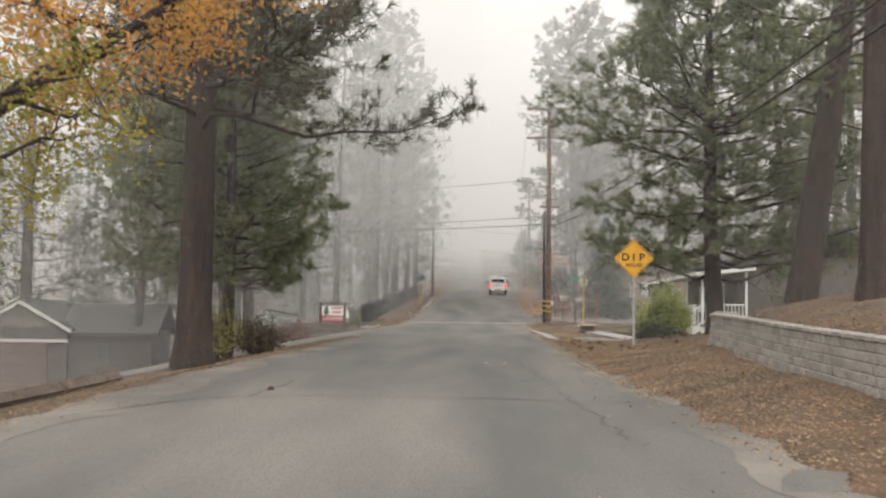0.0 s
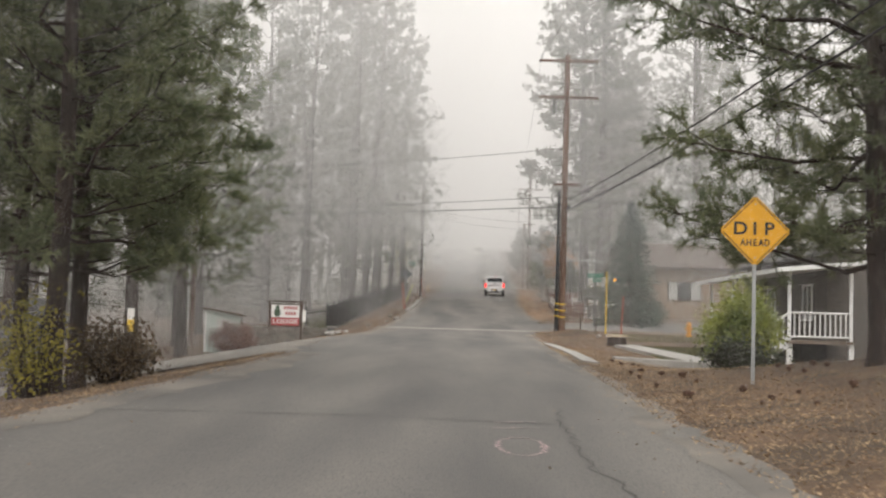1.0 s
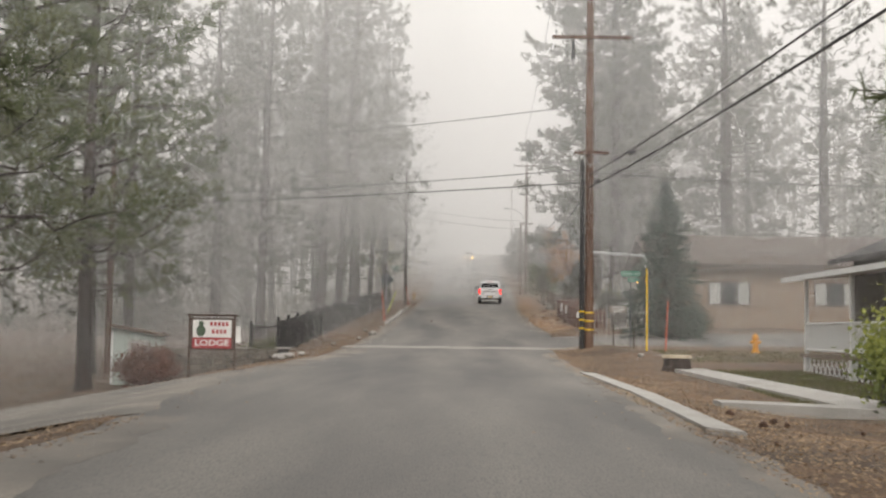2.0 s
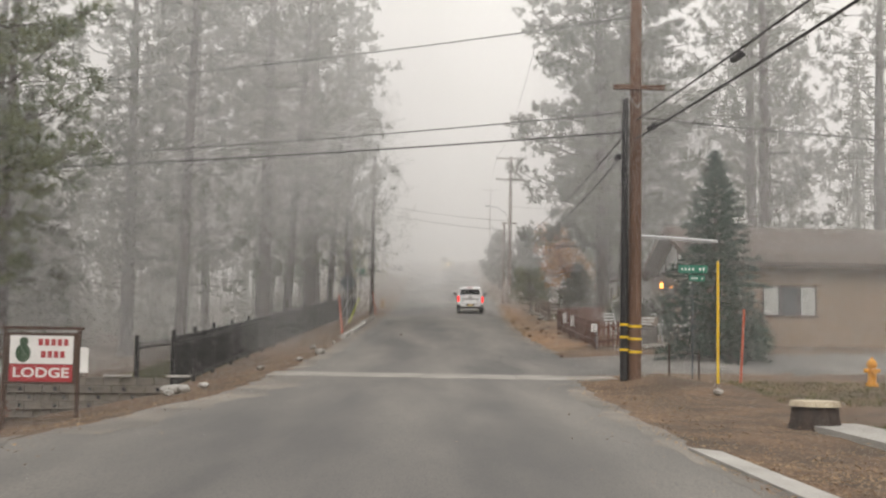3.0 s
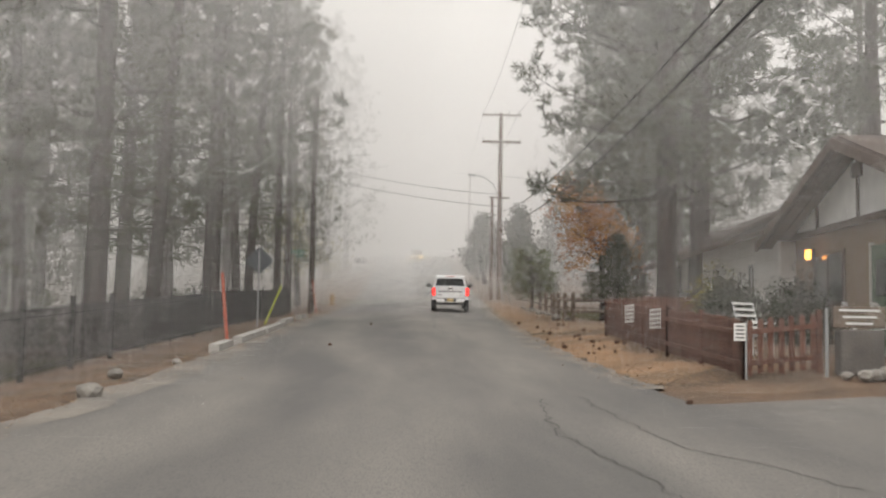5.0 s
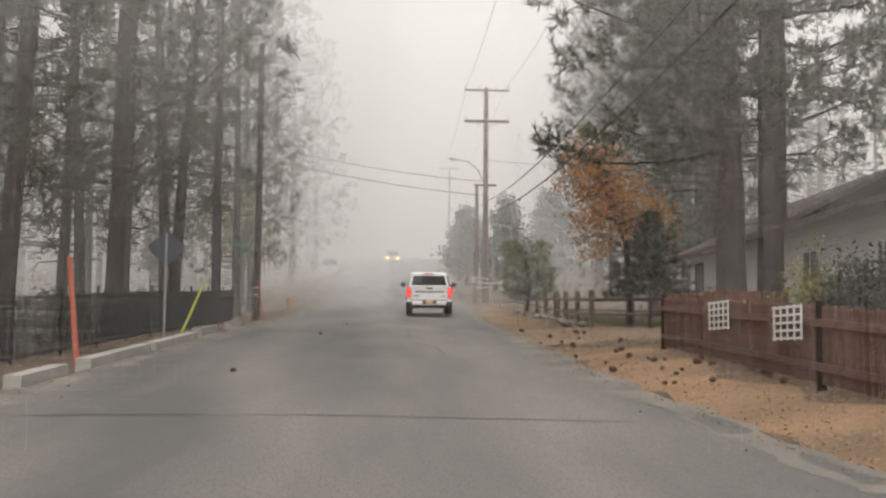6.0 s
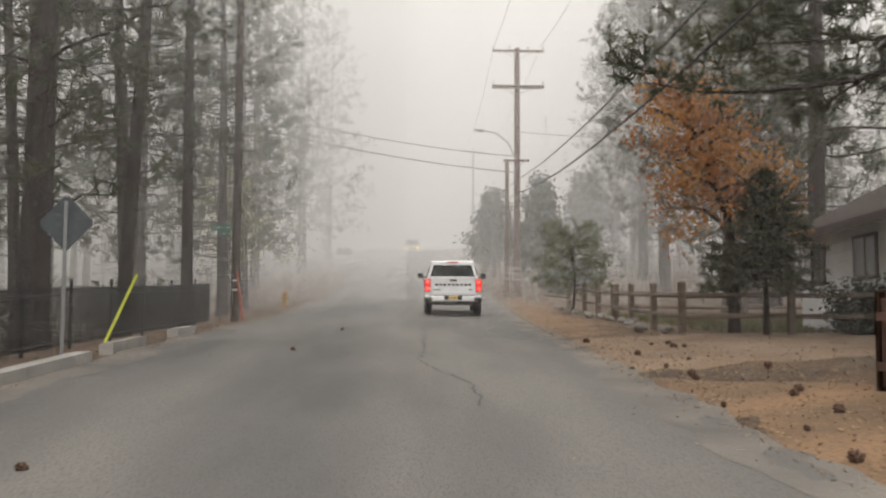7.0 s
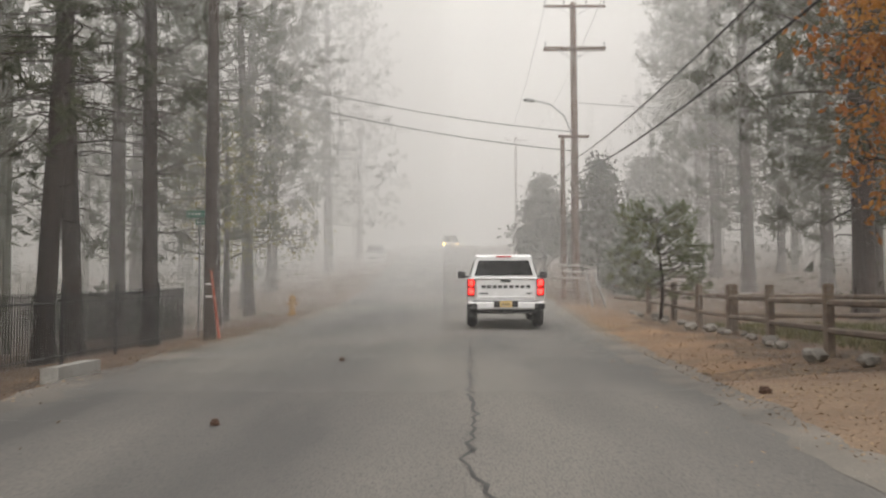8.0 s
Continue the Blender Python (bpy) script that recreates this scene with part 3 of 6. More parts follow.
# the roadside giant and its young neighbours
pine("pine_tree", 21, 27, 0.40, 0.19, 6.4, 122, -4.17, 28.8, gz(-4.17, 28.8), (0.5, 0), NEEDLE_SHADED, "huge pine with a bare dark trunk beside the road", shape=0.4, bare=0.4, shoots=3.2, tips=6, tuft=0.25, blades=17, thick=0.014, snags=8, round_foot=0.95)
young = [(-5.65, 39.6, 14, 0.20, 0.16, 3.7, 31), (-6.3, 42.8, 15, 0.19, 0.17, 3.4, 32), (-7.5, 42.7, 13, 0.17, 0.2, 3.2, 33), (-10.4, 61.3, 19, 0.26, 0.2, 5.0, 34), (-12.0, 76.0, 21, 0.27, 0.17, 5.2, 35)]
for x, y, h, r, f, sp, sd in young:
    pine("pine_tree", sd, h, r, f, sp, 74, x, y, gz(x, y), needle=NEEDLE, label="bushy pine with low needled boughs", group="young pines", shape=0.45, bare=0.2, shoots=3.0, tips=6, tuft=0.27, blades=18, thick=0.017, snags=6)
pine("pine_tree", 41, 13.0, 0.27, 0.12, 6.7, 116, 9.7, 38.6, gz(9.7, 38.6), (-0.4, 0), NEEDLE, "broad green pine standing behind the road sign", shape=1.0, bare=0.18, shoots=3.3, tips=7, tuft=0.26, blades=18, thick=0.014, snags=6, round_foot=0.62, pruned=(radians(185), radians(300), 5.6))
pine("pine_tree", 42, 20, 0.25, 0.22, 4.0, 54, 9.5, 23.8, gz(9.5, 23.8), (0.3, 0), NEEDLE, "dark pine on the bank above the block wall", shape=0.4, bare=0.25, tips=6, tuft=0.26, blades=18, thick=0.014, snags=5)
pine("pine_tree", 43, 18, 0.40, 0.26, 3.8, 46, 10.3, 31.6, gz(10.3, 31.6), (2.6, 0.4), NEEDLE, "thick leaning pine on the bank", shape=0.45, tips=6, tuft=0.26, blades=18, thick=0.015, snags=4)
# two great trunks close together beside the red fence
FAR = dict(tuft=0.38, blades=14, thick=0.027, twigs=False)
MID = dict(tuft=0.3, blades=17, thick=0.019, twigs=False)
twin = pine("pine_tree", 45, 26, 0.37, 0.16, 5.2, 96, 11.4, 110.4, gz(11.4, 110.4), (-0.3, 0), NEEDLE_DARK, "great pine, one of two trunks close together behind the red fence", "twin pines", shape=0.42, bare=0.2, shoots=2.6, tips=6, snags=8, **MID)
copy_thing(twin, pose(12.7, 111.0, gz(12.7, 111.0) - 0.05, 0, 0, 100) @ Matrix.Diagonal((1.05, 1.05, 1.05, 1)))
# trees built once and repeated through the wood
STANDS = [
    pine("pine_tree", 51, 26, 0.34, 0.11, 4.4, 84, -6.5, 104.5, gz(-6.5, 104.5), (0.3, 0.2), NEEDLE_DARK, PINE_TALL, "roadside wood", shape=0.5, bare=0.1, shoots=2.0, tips=3, snags=10, **FAR),
    pine("pine_tree", 52, 23, 0.27, 0.12, 3.9, 76, -9.0, 97.0, gz(-9.0, 97.0), (0.6, 0), NEEDLE_DARK, PINE_TALL, "roadside wood", shape=0.55, bare=0.1, shoots=2.0, tips=3, snags=10, **FAR),
    pine("pine_tree", 53, 28, 0.36, 0.14, 4.6, 84, 22.0, 118.0, gz(22.0, 118.0), (-0.3, 0), NEEDLE_DARK, PINE_TALL, "roadside wood", shape=0.5, bare=0.1, shoots=2.0, tips=3, snags=10, **FAR),
    pine("pine_tree", 54, 24, 0.22, 0.24, 2.6, 40, -5.0, 127.0, gz(-5.0, 127.0), (1.2, 0), NEEDLE_DARK, PINE_TALL, "roadside wood", shape=0.45, shoots=2.4, tips=4, snags=34, **MID),
]
SPOTS = [
    # x, y, which, turn, size
    (-8.0, 114.5, 1, 310, 1.1),
    (-5.8, 109.5, 3, 40, 1.1), (-12.0, 100.0, 0, 120, 0.9), (-10.3, 110.0, 3, 200, 1.05), (-15.0, 92.0, 1, 60, 1.0), (-14.0, 83.0, 1, 150, 0.95),
    (-18.0, 78.0, 0, 10, 0.9), (-22.0, 88.0, 2, 80, 0.9), (-16.5, 68.0, 1, 250, 0.95), (-20.0, 60.0, 0, 300, 0.9), (-13.5, 57.0, 3, 30, 0.9),
    (-5.9, 121.0, 0, 20, 1.15), (-6.5, 133.5, 3, 220, 1.15), (-4.2, 132.5, 3, 280, 0.95), (-8.8, 125.5, 3, 95, 1.0),
    (-9.5, 131.0, 3, 190, 1.0), (-13.0, 116.0, 1, 330, 1.0), (-15.0, 127.0, 0, 75, 0.95), (-6.8, 162.0, 1, 15, 1.1), (-4.9, 152.0, 3, 240, 0.95),
    (-9.0, 147.0, 0, 175, 0.95), (-7.5, 176.0, 0, 60, 1.0), (-5.5, 192.0, 2, 320, 1.0), (-13.0, 165.0, 2, 100, 1.05), (-20.0, 140.0, 1, 45, 1.1),
    (-4.5, 212.0, 0, 280, 1.0), (-10.0, 225.0, 1, 130, 1.1), (-22.0, 110.0, 0, 260, 1.05), 
    (-4.6, 143.5, 1, 200, 0.85), (-7.0, 240.0, 2, 30, 1.1), 
    (15.5, 126.0, 1, 230, 1.0), (20.5, 149.0, 0, 310, 0.95), (19.5, 143.0, 1, 20, 0.9), (19.0, 162.0, 0, 140, 1.0),
    (20.5, 176.0, 2, 260, 1.0), (22.5, 190.0, 1, 50, 1.1), (25.0, 210.0, 0, 200, 1.0), (26.0, 181.0, 1, 350, 1.05), (24.0, 165.0, 2, 110, 1.0),
    (27.0, 132.0, 1, 75, 1.05), (26.0, 108.0, 0, 245, 1.0), (19.5, 107.0, 0, 85, 1.0),
    (29.0, 235.0, 2, 145, 1.1), (24.0, 195.0, 0, 35, 1.05), (22.0, 66.0, 0, 130, 0.9),
    (26.0, 76.0, 2, 25, 0.95), (19.0, 46.0, 1, 170, 0.85), (17.0, 58.0, 3, 215, 0.9), (24.0, 152.0, 3, 155, 0.85),
]
for x, y, which, turn, size in SPOTS:
    copy_thing(STANDS[which], pose(x, y, gz(x, y) - 0.05, 0, 0, turn) @ Matrix.Diagonal((size, size, size, 1)))

spruce("spruce_tree", 11.75, 86.2, 7.3, 2.4, 61, "dense blue-green spruce at the street corner")
spruce("fir_tree", 10.9, 116.6, 3.5, 2.1, 62, "young dark fir beside the dirt drive", NEEDLE_DARK, low=0.3)
pine("small_pine_tree", 63, 3.1, 0.06, 0.22, 0.95, 44, 9.75, 137.0, gz(9.9, 137.0), needle=NEEDLE, label="small round-topped pine behind the rail fence", tuft=0.16, thick=0.012, shape=0.5, bare=0.2)
broadleaf("oak_tree", -6.9, 19.6, 8.8, 2.9, 71, OAK_GOLD, "oak in golden autumn leaf overhanging the road", 0.2, (9.0, -1.0), per=54, start=0.58, size=0.052, cloud=0.22, limbs=16)
broadleaf("oak_tree", -6.2, 16.4, 4.9, 2.3, 72, OAK_YELLOW, "oak with yellow-green autumn leaves", 0.15, (2.9, 0.6), per=50, start=0.5, size=0.052, cloud=0.22)
broadleaf("oak_tree", 10.5, 117.6, 5.6, 1.75, 73, OAK_ORANGE, "small oak in rusty orange leaf", 0.13, (-1.3, 0), per=44, start=0.42, size=0.065, cloud=0.22, limbs=18)
pine("pine_tree", 44, 20, 0.36, 0.15, 4.6, 84, 16.4, 138.6, gz(16.4, 138.6), (-0.3, 0), NEEDLE_DARK, "broad dark pine in the yard behind the rail fence", shape=0.42, bare=0.2, shoots=2.6, tips=6, snags=6, **MID)
broadleaf("broadleaf_tree", -5.2, 148.5, 8.0, 3.0, 74, OAK_YELLOW, "hazy yellowing roadside tree", 0.14, (0, 0), per=22)

for bx, by, bh, bs, bsd in ((11.9, 166.0, 7.4, 2.2, 75), (9.9, 178.0, 6.6, 2.5, 76), (18.0, 186.0, 8.5, 3.0, 77)):
    broadleaf("broadleaf_tree", bx, by, bh, bs, bsd, SHRUB_DARK, "dark round-crowned tree dim in the fog", 0.18, (0, 0), per=48, start=0.12, size=0.15, cloud=0.3, limbs=18, taper=0.95)
shrub("bush", 10.4, 52.8, 2.2, 2.2, 2.45, 81, SHRUB, "round yellow-green bush beside the porch steps", per=30, twigs=140, size=0.06)
shrub("bush", 9.6, 49.5, 2.2, 1.6, 1.0, 82, SHRUB_DARK, "low dark shrub at the foot of the bush", twigs=60)
shrub("bush", -4.9, 41.0, 1.9, 1.8, 1.35, 83, SHRUB_STRAW, "straggling straw-brown roadside bush", twigs=100, per=9)
shrub("bush", -5.6, 38.6, 1.6, 1.6, 2.0, 84, SHRUB_YELLOW, "sparse yellowing shrub under the pines", twigs=50, per=7)
shrub("bush", -8.7, 72.0, 2.2, 1.8, 1.35, 85, SHRUB_RED, "rust-red shrub beside the small shed", twigs=110, per=20)
shrub("bush", 11.9, 105.4, 1.6, 1.4, 1.95, 86, SHRUB_YELLOW, "yellow-leaved shrub behind the red fence", twigs=60, per=13)
shrub("bush", 13.2, 116.9, 1.8, 1.4, 1.2, 87, SHRUB_DARK, "dark clipped hedge before the pale house", twigs=80, per=22)
shrub("bush", 12.9, 88.0, 2.6, 2.0, 1.5, 88, SHRUB_DARK, "dark clipped shrub in front of the house", twigs=110, per=30)
shrub("bush", 11.9, 98.4, 1.3, 1.3, 1.6, 92, SHRUB_DARK, "dark round bush under the house window", twigs=90, per=30)
shrub("bush", 11.2, 101.6, 1.7, 1.5, 1.5, 93, SHRUB_DARK, "dark round bush beside the pale wing", twigs=90, per=30)
shrub("bush", -9.8, 148.0, 7.0, 1.8, 1.7, 94, SHRUB_DARK, "long dark hedge beyond the iron fence", twigs=150, per=24)
shrub("bush", 12.6, 160.0, 3.2, 2.4, 1.9, 89, SHRUB_DARK, "tall dark bush behind the fence end", twigs=120, per=26, size=0.08)


def far_woods():
    """The wood beyond the roadside trees: many ragged conifers and underbrush, too far off to tell apart."""
    rng = np.random.default_rng(91)
    out = []
    spots = [(rng.uniform(-75, -27), rng.uniform(40, 300)) for _ in range(120)] + [(rng.uniform(33, 85), rng.uniform(55, 300)) for _ in range(100)]
    spots += [(rng.uniform(-24, -12), rng.uniform(135, 300)) for _ in range(26)] + [(rng.uniform(27, 40), rng.uniform(170, 300)) for _ in range(24)]
    for x, y in spots:
        h, n = rng.uniform(16, 28), 640
        s = rng.uniform(0.12, 1, n) ** 0.8
        r = 3.4 * (1 - s) ** 0.8 * np.sqrt(rng.uniform(0, 1, n)) + 0.1
        a = rng.uniform(0, 6.283, n)
        c = np.stack([x + r * np.cos(a), y + r * np.sin(a), gz(x, y) + s * h], 1)
        k = rng.normal(size=(n, 3, 3)) * np.array([0.25, 0.25, 0.14])
        out.append(c[:, None, :] + k)
        g = gz(x, y)
        out.append(np.array([[[x - 0.3, y, g - 0.5], [x + 0.3, y, g - 0.5], [x, y, g + h]], [[x, y - 0.3, g - 0.5], [x, y + 0.3, g - 0.5], [x, y, g + h]]]))
    # younger growth close behind the roadside trunks
    for x, y in [(rng.uniform(-27, -14.5), rng.uniform(104, 138)) for _ in range(24)] + [(rng.uniform(-34, -24), rng.uniform(66, 100)) for _ in range(10)]:
        h, n = rng.uniform(4, 13), 1100
        s = rng.uniform(0.02, 1, n) ** 0.9
        r = 2.2 * (1 - s) ** 0.6 * np.sqrt(rng.uniform(0, 1, n)) + 0.1
        a = rng.uniform(0, 6.283, n)
        c = np.stack([x + r * np.cos(a), y + r * np.sin(a), gz(x, y) + s * h], 1)
        out.append(c[:, None, :] + rng.normal(size=(n, 3, 3)) * np.array([0.13, 0.13, 0.08]))
    n = 30000
    side = rng.uniform(0, 1, n) < 0.8
    x = np.where(side, rng.uniform(-40, -8.0, n), rng.uniform(17.5, 45, n))
    y = rng.uniform(108, 260, n)
    keep = (np.sin(x * 0.7 + y * 0.31) + np.sin(y * 0.23 - x * 0.4) > 0.2) & ~((x > 11) & (x < 28) & (y < 114)) & ~((y > 74) & (y < 96) & (x > 0)) & ~((x > -13) & (x < 0) & (y < 84)) & ~((x > -10.5) & (x < 0) & (y < 108))
    x, y = x[keep], y[keep]
    c = np.stack([x, y, ground_z(x, y) + rng.uniform(0, 1.65, len(x)) ** 1.5], 1)
    out.append(c[:, None, :] + rng.normal(size=(len(x), 3, 3)) * 0.16)
    return tris("far_woods", np.concatenate(out), NEEDLE_DARK)


tagged(far_woods(), "dim conifer wood fading into the fog", "woods", kind="stuff")

# ---------------------------------------------------------------- poles and wires
def crossarm(ob, z, length, x=0.0, insulators=(), y=-0.17):
    arm = part("crossarm", boxed(x, y, z, length, 0.1, 0.12, 0.012), POLEWOOD, ob)
    for k in insulators:
        b = bmesh.new()
        rod(b, (x + k, y, z + 0.05), (x + k, y, z + 0.16), 0.018, seg=8)
        rod(b, (x + k, y, z + 0.15), (x + k, y, z + 0.27), 0.045, 0.03, 10)
        part("insulator", b, STEEL, arm)
    for s in (-1, 1):
        part("brace", rodded((x + s * length * 0.28, y, z - 0.05), (0, y, z - 0.5), 0.012, seg=6), STEEL, arm)


def pole_shaft(ob, h, r, mat=None, name="shaft"):
    vs, fs = [], []
    tube(vs, fs, [(0, 0, -0.4), (0, 0, h * 0.5), (0, 0, h), (0, 0, h + 0.02)], [r, r * 0.88, r * 0.74, r * 0.6], 18)
    return soup(name, vs, fs, mat or POLEWOOD, ob, smooth=True)


def reflector_bands(ob, r, zs, mat, tilt=0.0):
    for z in zs:
        b = bmesh.new()
        bmesh.ops.create_cone(b, cap_ends=False, segments=18, radius1=r, radius2=r, depth=0.055, matrix=pose(0, 0, z, tilt))
        bmesh.ops.solidify(b, geom=b.faces, thickness=0.004)
        part("reflector_band", b, mat, ob, "reflective band")


PA = (6.80, 74.05, 2.75)
pole_a = tagged(thing("utility_pole", *PA), "tall brown wooden utility pole with yellow reflector bands", "utility pole")
pole_shaft(pole_a, 13.5, 0.165)
crossarm(pole_a, 13.2, 2.9, 0.05, (-1.3, -0.5, 0.6, 1.3))
crossarm(pole_a, 11.4, 2.9, 0.05, (-1.3, 1.3))
crossarm(pole_a, 7.15, 1.25, 0.05, ())
reflector_bands(pole_a, 0.172, (0.75, 1.06, 1.36), YELLOW)
b = bmesh.new()
rod(b, (-0.62, -0.1, 10.6), (-0.62, -0.1, 11.3), 0.06, seg=10)
part("cutout", b, CARBLACK, pole_a)
part("lamp_arm", rodded((0.1, -0.05, 3.55), (1.98, -0.1, 3.45), 0.028, 0.024), ALU, pole_a, "bare pale metal arm")
part("lamp_arm_brace", rodded((0.1, -0.05, 3.48), (1.98, -0.12, 3.40), 0.014), STEEL, pole_a)

stub = tagged(thing("stub_pole", PA[0] - 0.27, PA[1] - 0.1, 2.7), "black tarred stub pole strapped beside the utility pole", "utility pole")
pole_shaft(stub, 6.9, 0.10, BLACKWOOD)
reflector_bands(stub, 0.108, (0.85, 1.15, 1.45), YELLOW)

PB = (9.5, 156.6, gz(9.5, 156.6))
pole_b = tagged(thing("utility_pole", *PB), "tall wooden utility pole with two crossarms and a street light", "utility pole")
hb = 21.35 - PB[2]
pole_shaft(pole_b, hb, 0.19)
crossarm(pole_b, 21.15 - PB[2], 2.9, 0.05, (-1.4, -0.5, 0.55, 1.4))
crossarm(pole_b, 19.15 - PB[2], 2.9, 0.05, (-1.38, 1.38), -0.18)
crossarm(pole_b, 19.15 - PB[2], 2.9, 0.05, (), 0.18)
crossarm(pole_b, 14.95 - PB[2], 1.45, -0.05, ())
reflector_bands(pole_b, 0.2, (0.9, 1.2, 1.5), SIGN_WHITE)
vs, fs = [], []
tube(vs, fs, [(-0.1, -0.1, 15.0 - PB[2]), (-0.5, -0.3, 15.9 - PB[2]), (-1.2, -0.8, 16.35 - PB[2]), (-2.0, -1.4, 16.4 - PB[2])], [0.035] * 4, 8)
arm = soup("lamp_arm", vs, fs, STEEL, pole_b, smooth=True)
part("lamp_head", boxed(-2.2, -1.5, 16.38 - PB[2], 0.55, 0.24, 0.13, 0.04, rz=35), STEEL, arm)

stub_b = tagged(thing("stub_pole", PB[0] - 0.62, PB[1] - 0.6, gz(PB[0] - 0.62, PB[1])), "shorter wooden stub pole beside the utility pole", "utility pole")
pole_shaft(stub_b, 7.4, 0.13)
reflector_bands(stub_b, 0.14, (0.9, 1.2, 1.5), SIGN_WHITE)

PC = (-2.23, 130.4, gz(-2.23, 130.4))
pole_c = tagged(thing("utility_pole", *PC), "weathered wooden pole with pale reflectors at the roadside", "utility pole")
pole_shaft(pole_c, 11.5, 0.15, DARKPOLE)
for z in (1.0, 1.3):
    part("reflector", boxed(0.0, -0.15, z, 0.16, 0.02, 0.05), SIGN_WHITE, pole_c)
PD = (11.5, 232, gz(11.5, 232))
pole_d = tagged(thing("utility_pole", *PD), "distant wooden utility pole in the fog", "utility pole")
pole_shaft(pole_d, 12.5, 0.17)
crossarm(pole_d, 12.1, 2.6, 0, (-1.2, 1.2))
PE = (-13.0, 82.3, gz(-13.0, 82.3))
pole_e = tagged(thing("utility_pole", *PE), "wooden utility pole set back among the trees", "utility pole")
pole_shaft(pole_e, 11.6 - PE[2], 0.15)


def wire(a, b, sag, r, label, group="overhead wires"):
    a, b = Vector(a), Vector(b)
    vs, fs, n = [], [], 22
    pts = [a.lerp(b, i / n) + Vector((0, 0, -sag * 4 * (i / n) * (1 - i / n))) for i in range(n + 1)]
    tube(vs, fs, pts, [r] * (n + 1), 5)
    return tagged(soup("overhead_wire", vs, fs, CABLE, smooth=True), label, "wire", group)


THIN, THICK = "thin dark overhead power wire", "thick black telephone cable"
for dx, z in ((-1.3, 15.95), (1.3, 15.95)):
    wire((PA[0] + dx, PA[1] - 0.17, z + 0.2), (PB[0] + dx, PB[1] - 0.17, 21.4), 1.6, 0.008, THIN)
    wire((PA[0] + dx, PA[1] - 0.17, z + 0.2), (PA[0] + dx + 3.5, -20.0, 14.2), 1.4, 0.010, THIN)
    wire((PB[0] + dx, PB[1] - 0.17, 21.4), (PD[0] + dx * 0.9, PD[1], PD[2] + 12.3), 1.2, 0.008, THIN)
for z, z2, z3, r, sag in ((9.1, 13.9, 9.7, 0.02, 1.0), (8.65, 13.15, 9.3, 0.025, 1.2)):
    wire((PA[0], PA[1] - 0.15, z), (PB[0], PB[1] - 0.15, z2), sag, r, THICK)
    wire((PA[0], PA[1] - 0.15, z), (PA[0] + 2.6, -20.0, z3 - 1.0), 1.1, r, THICK)
    wire((PB[0], PB[1] - 0.15, z2), (PD[0], PD[1], PD[2] + 7.5), 1.0, r, THICK)
wire((PA[0], PA[1], 9.35), (PE[0], PE[1], 9.05), 0.15, 0.014, THICK)
wire((PA[0], PA[1], 8.85), (PE[0], PE[1], 8.7), 0.1, 0.019, THICK)
wire((PA[0], PA[1], 11.7), (PE[0], PE[1], 11.2), 0.2, 0.013, THIN)
wire((PA[0], PA[1], 9.2), (30.0, 82.0, 10.0), 0.3, 0.016, THIN)
wire((PB[0], PB[1], 15.2), (-9.0, 145.0, 16.6), 0.5, 0.018, THIN)
wire((PB[0], PB[1], 14.3), (-9.0, 144.0, 15.8), 0.5, 0.02, THICK)
wire((PB[0], PB[1], 16.6), (30.0, 160.0, 17.2), 0.4, 0.012, THIN)


def splice(x, y, z, ln, r, rx):
    ob = thing("cable_splice_case", x, y, z, label="black splice case hanging on the telephone cable", category="cable box")
    part("case", rodded((0, -ln / 2, -0.02), (0, ln / 2, 0.02), r, seg=12), CARBLACK, ob)
    for s in (-1, 1):
        part("end_cap", rodded((0, s * ln / 2, 0), (0, s * (ln / 2 + 0.08), 0), r * 0.6, r * 0.3, 10), CARBLACK, ob)


splice(PA[0] + 0.06, 72.2, 8.62, 0.55, 0.075, 0)
splice(PA[0] + 0.0, 75.6, 9.03, 0.5, 0.08, 0)
splice(PA[0] + 0.05, 77.0, 8.68, 0.5, 0.085, 0)
splice(PA[0] + 0.35, 66.0, 8.72, 0.5, 0.07, 0)


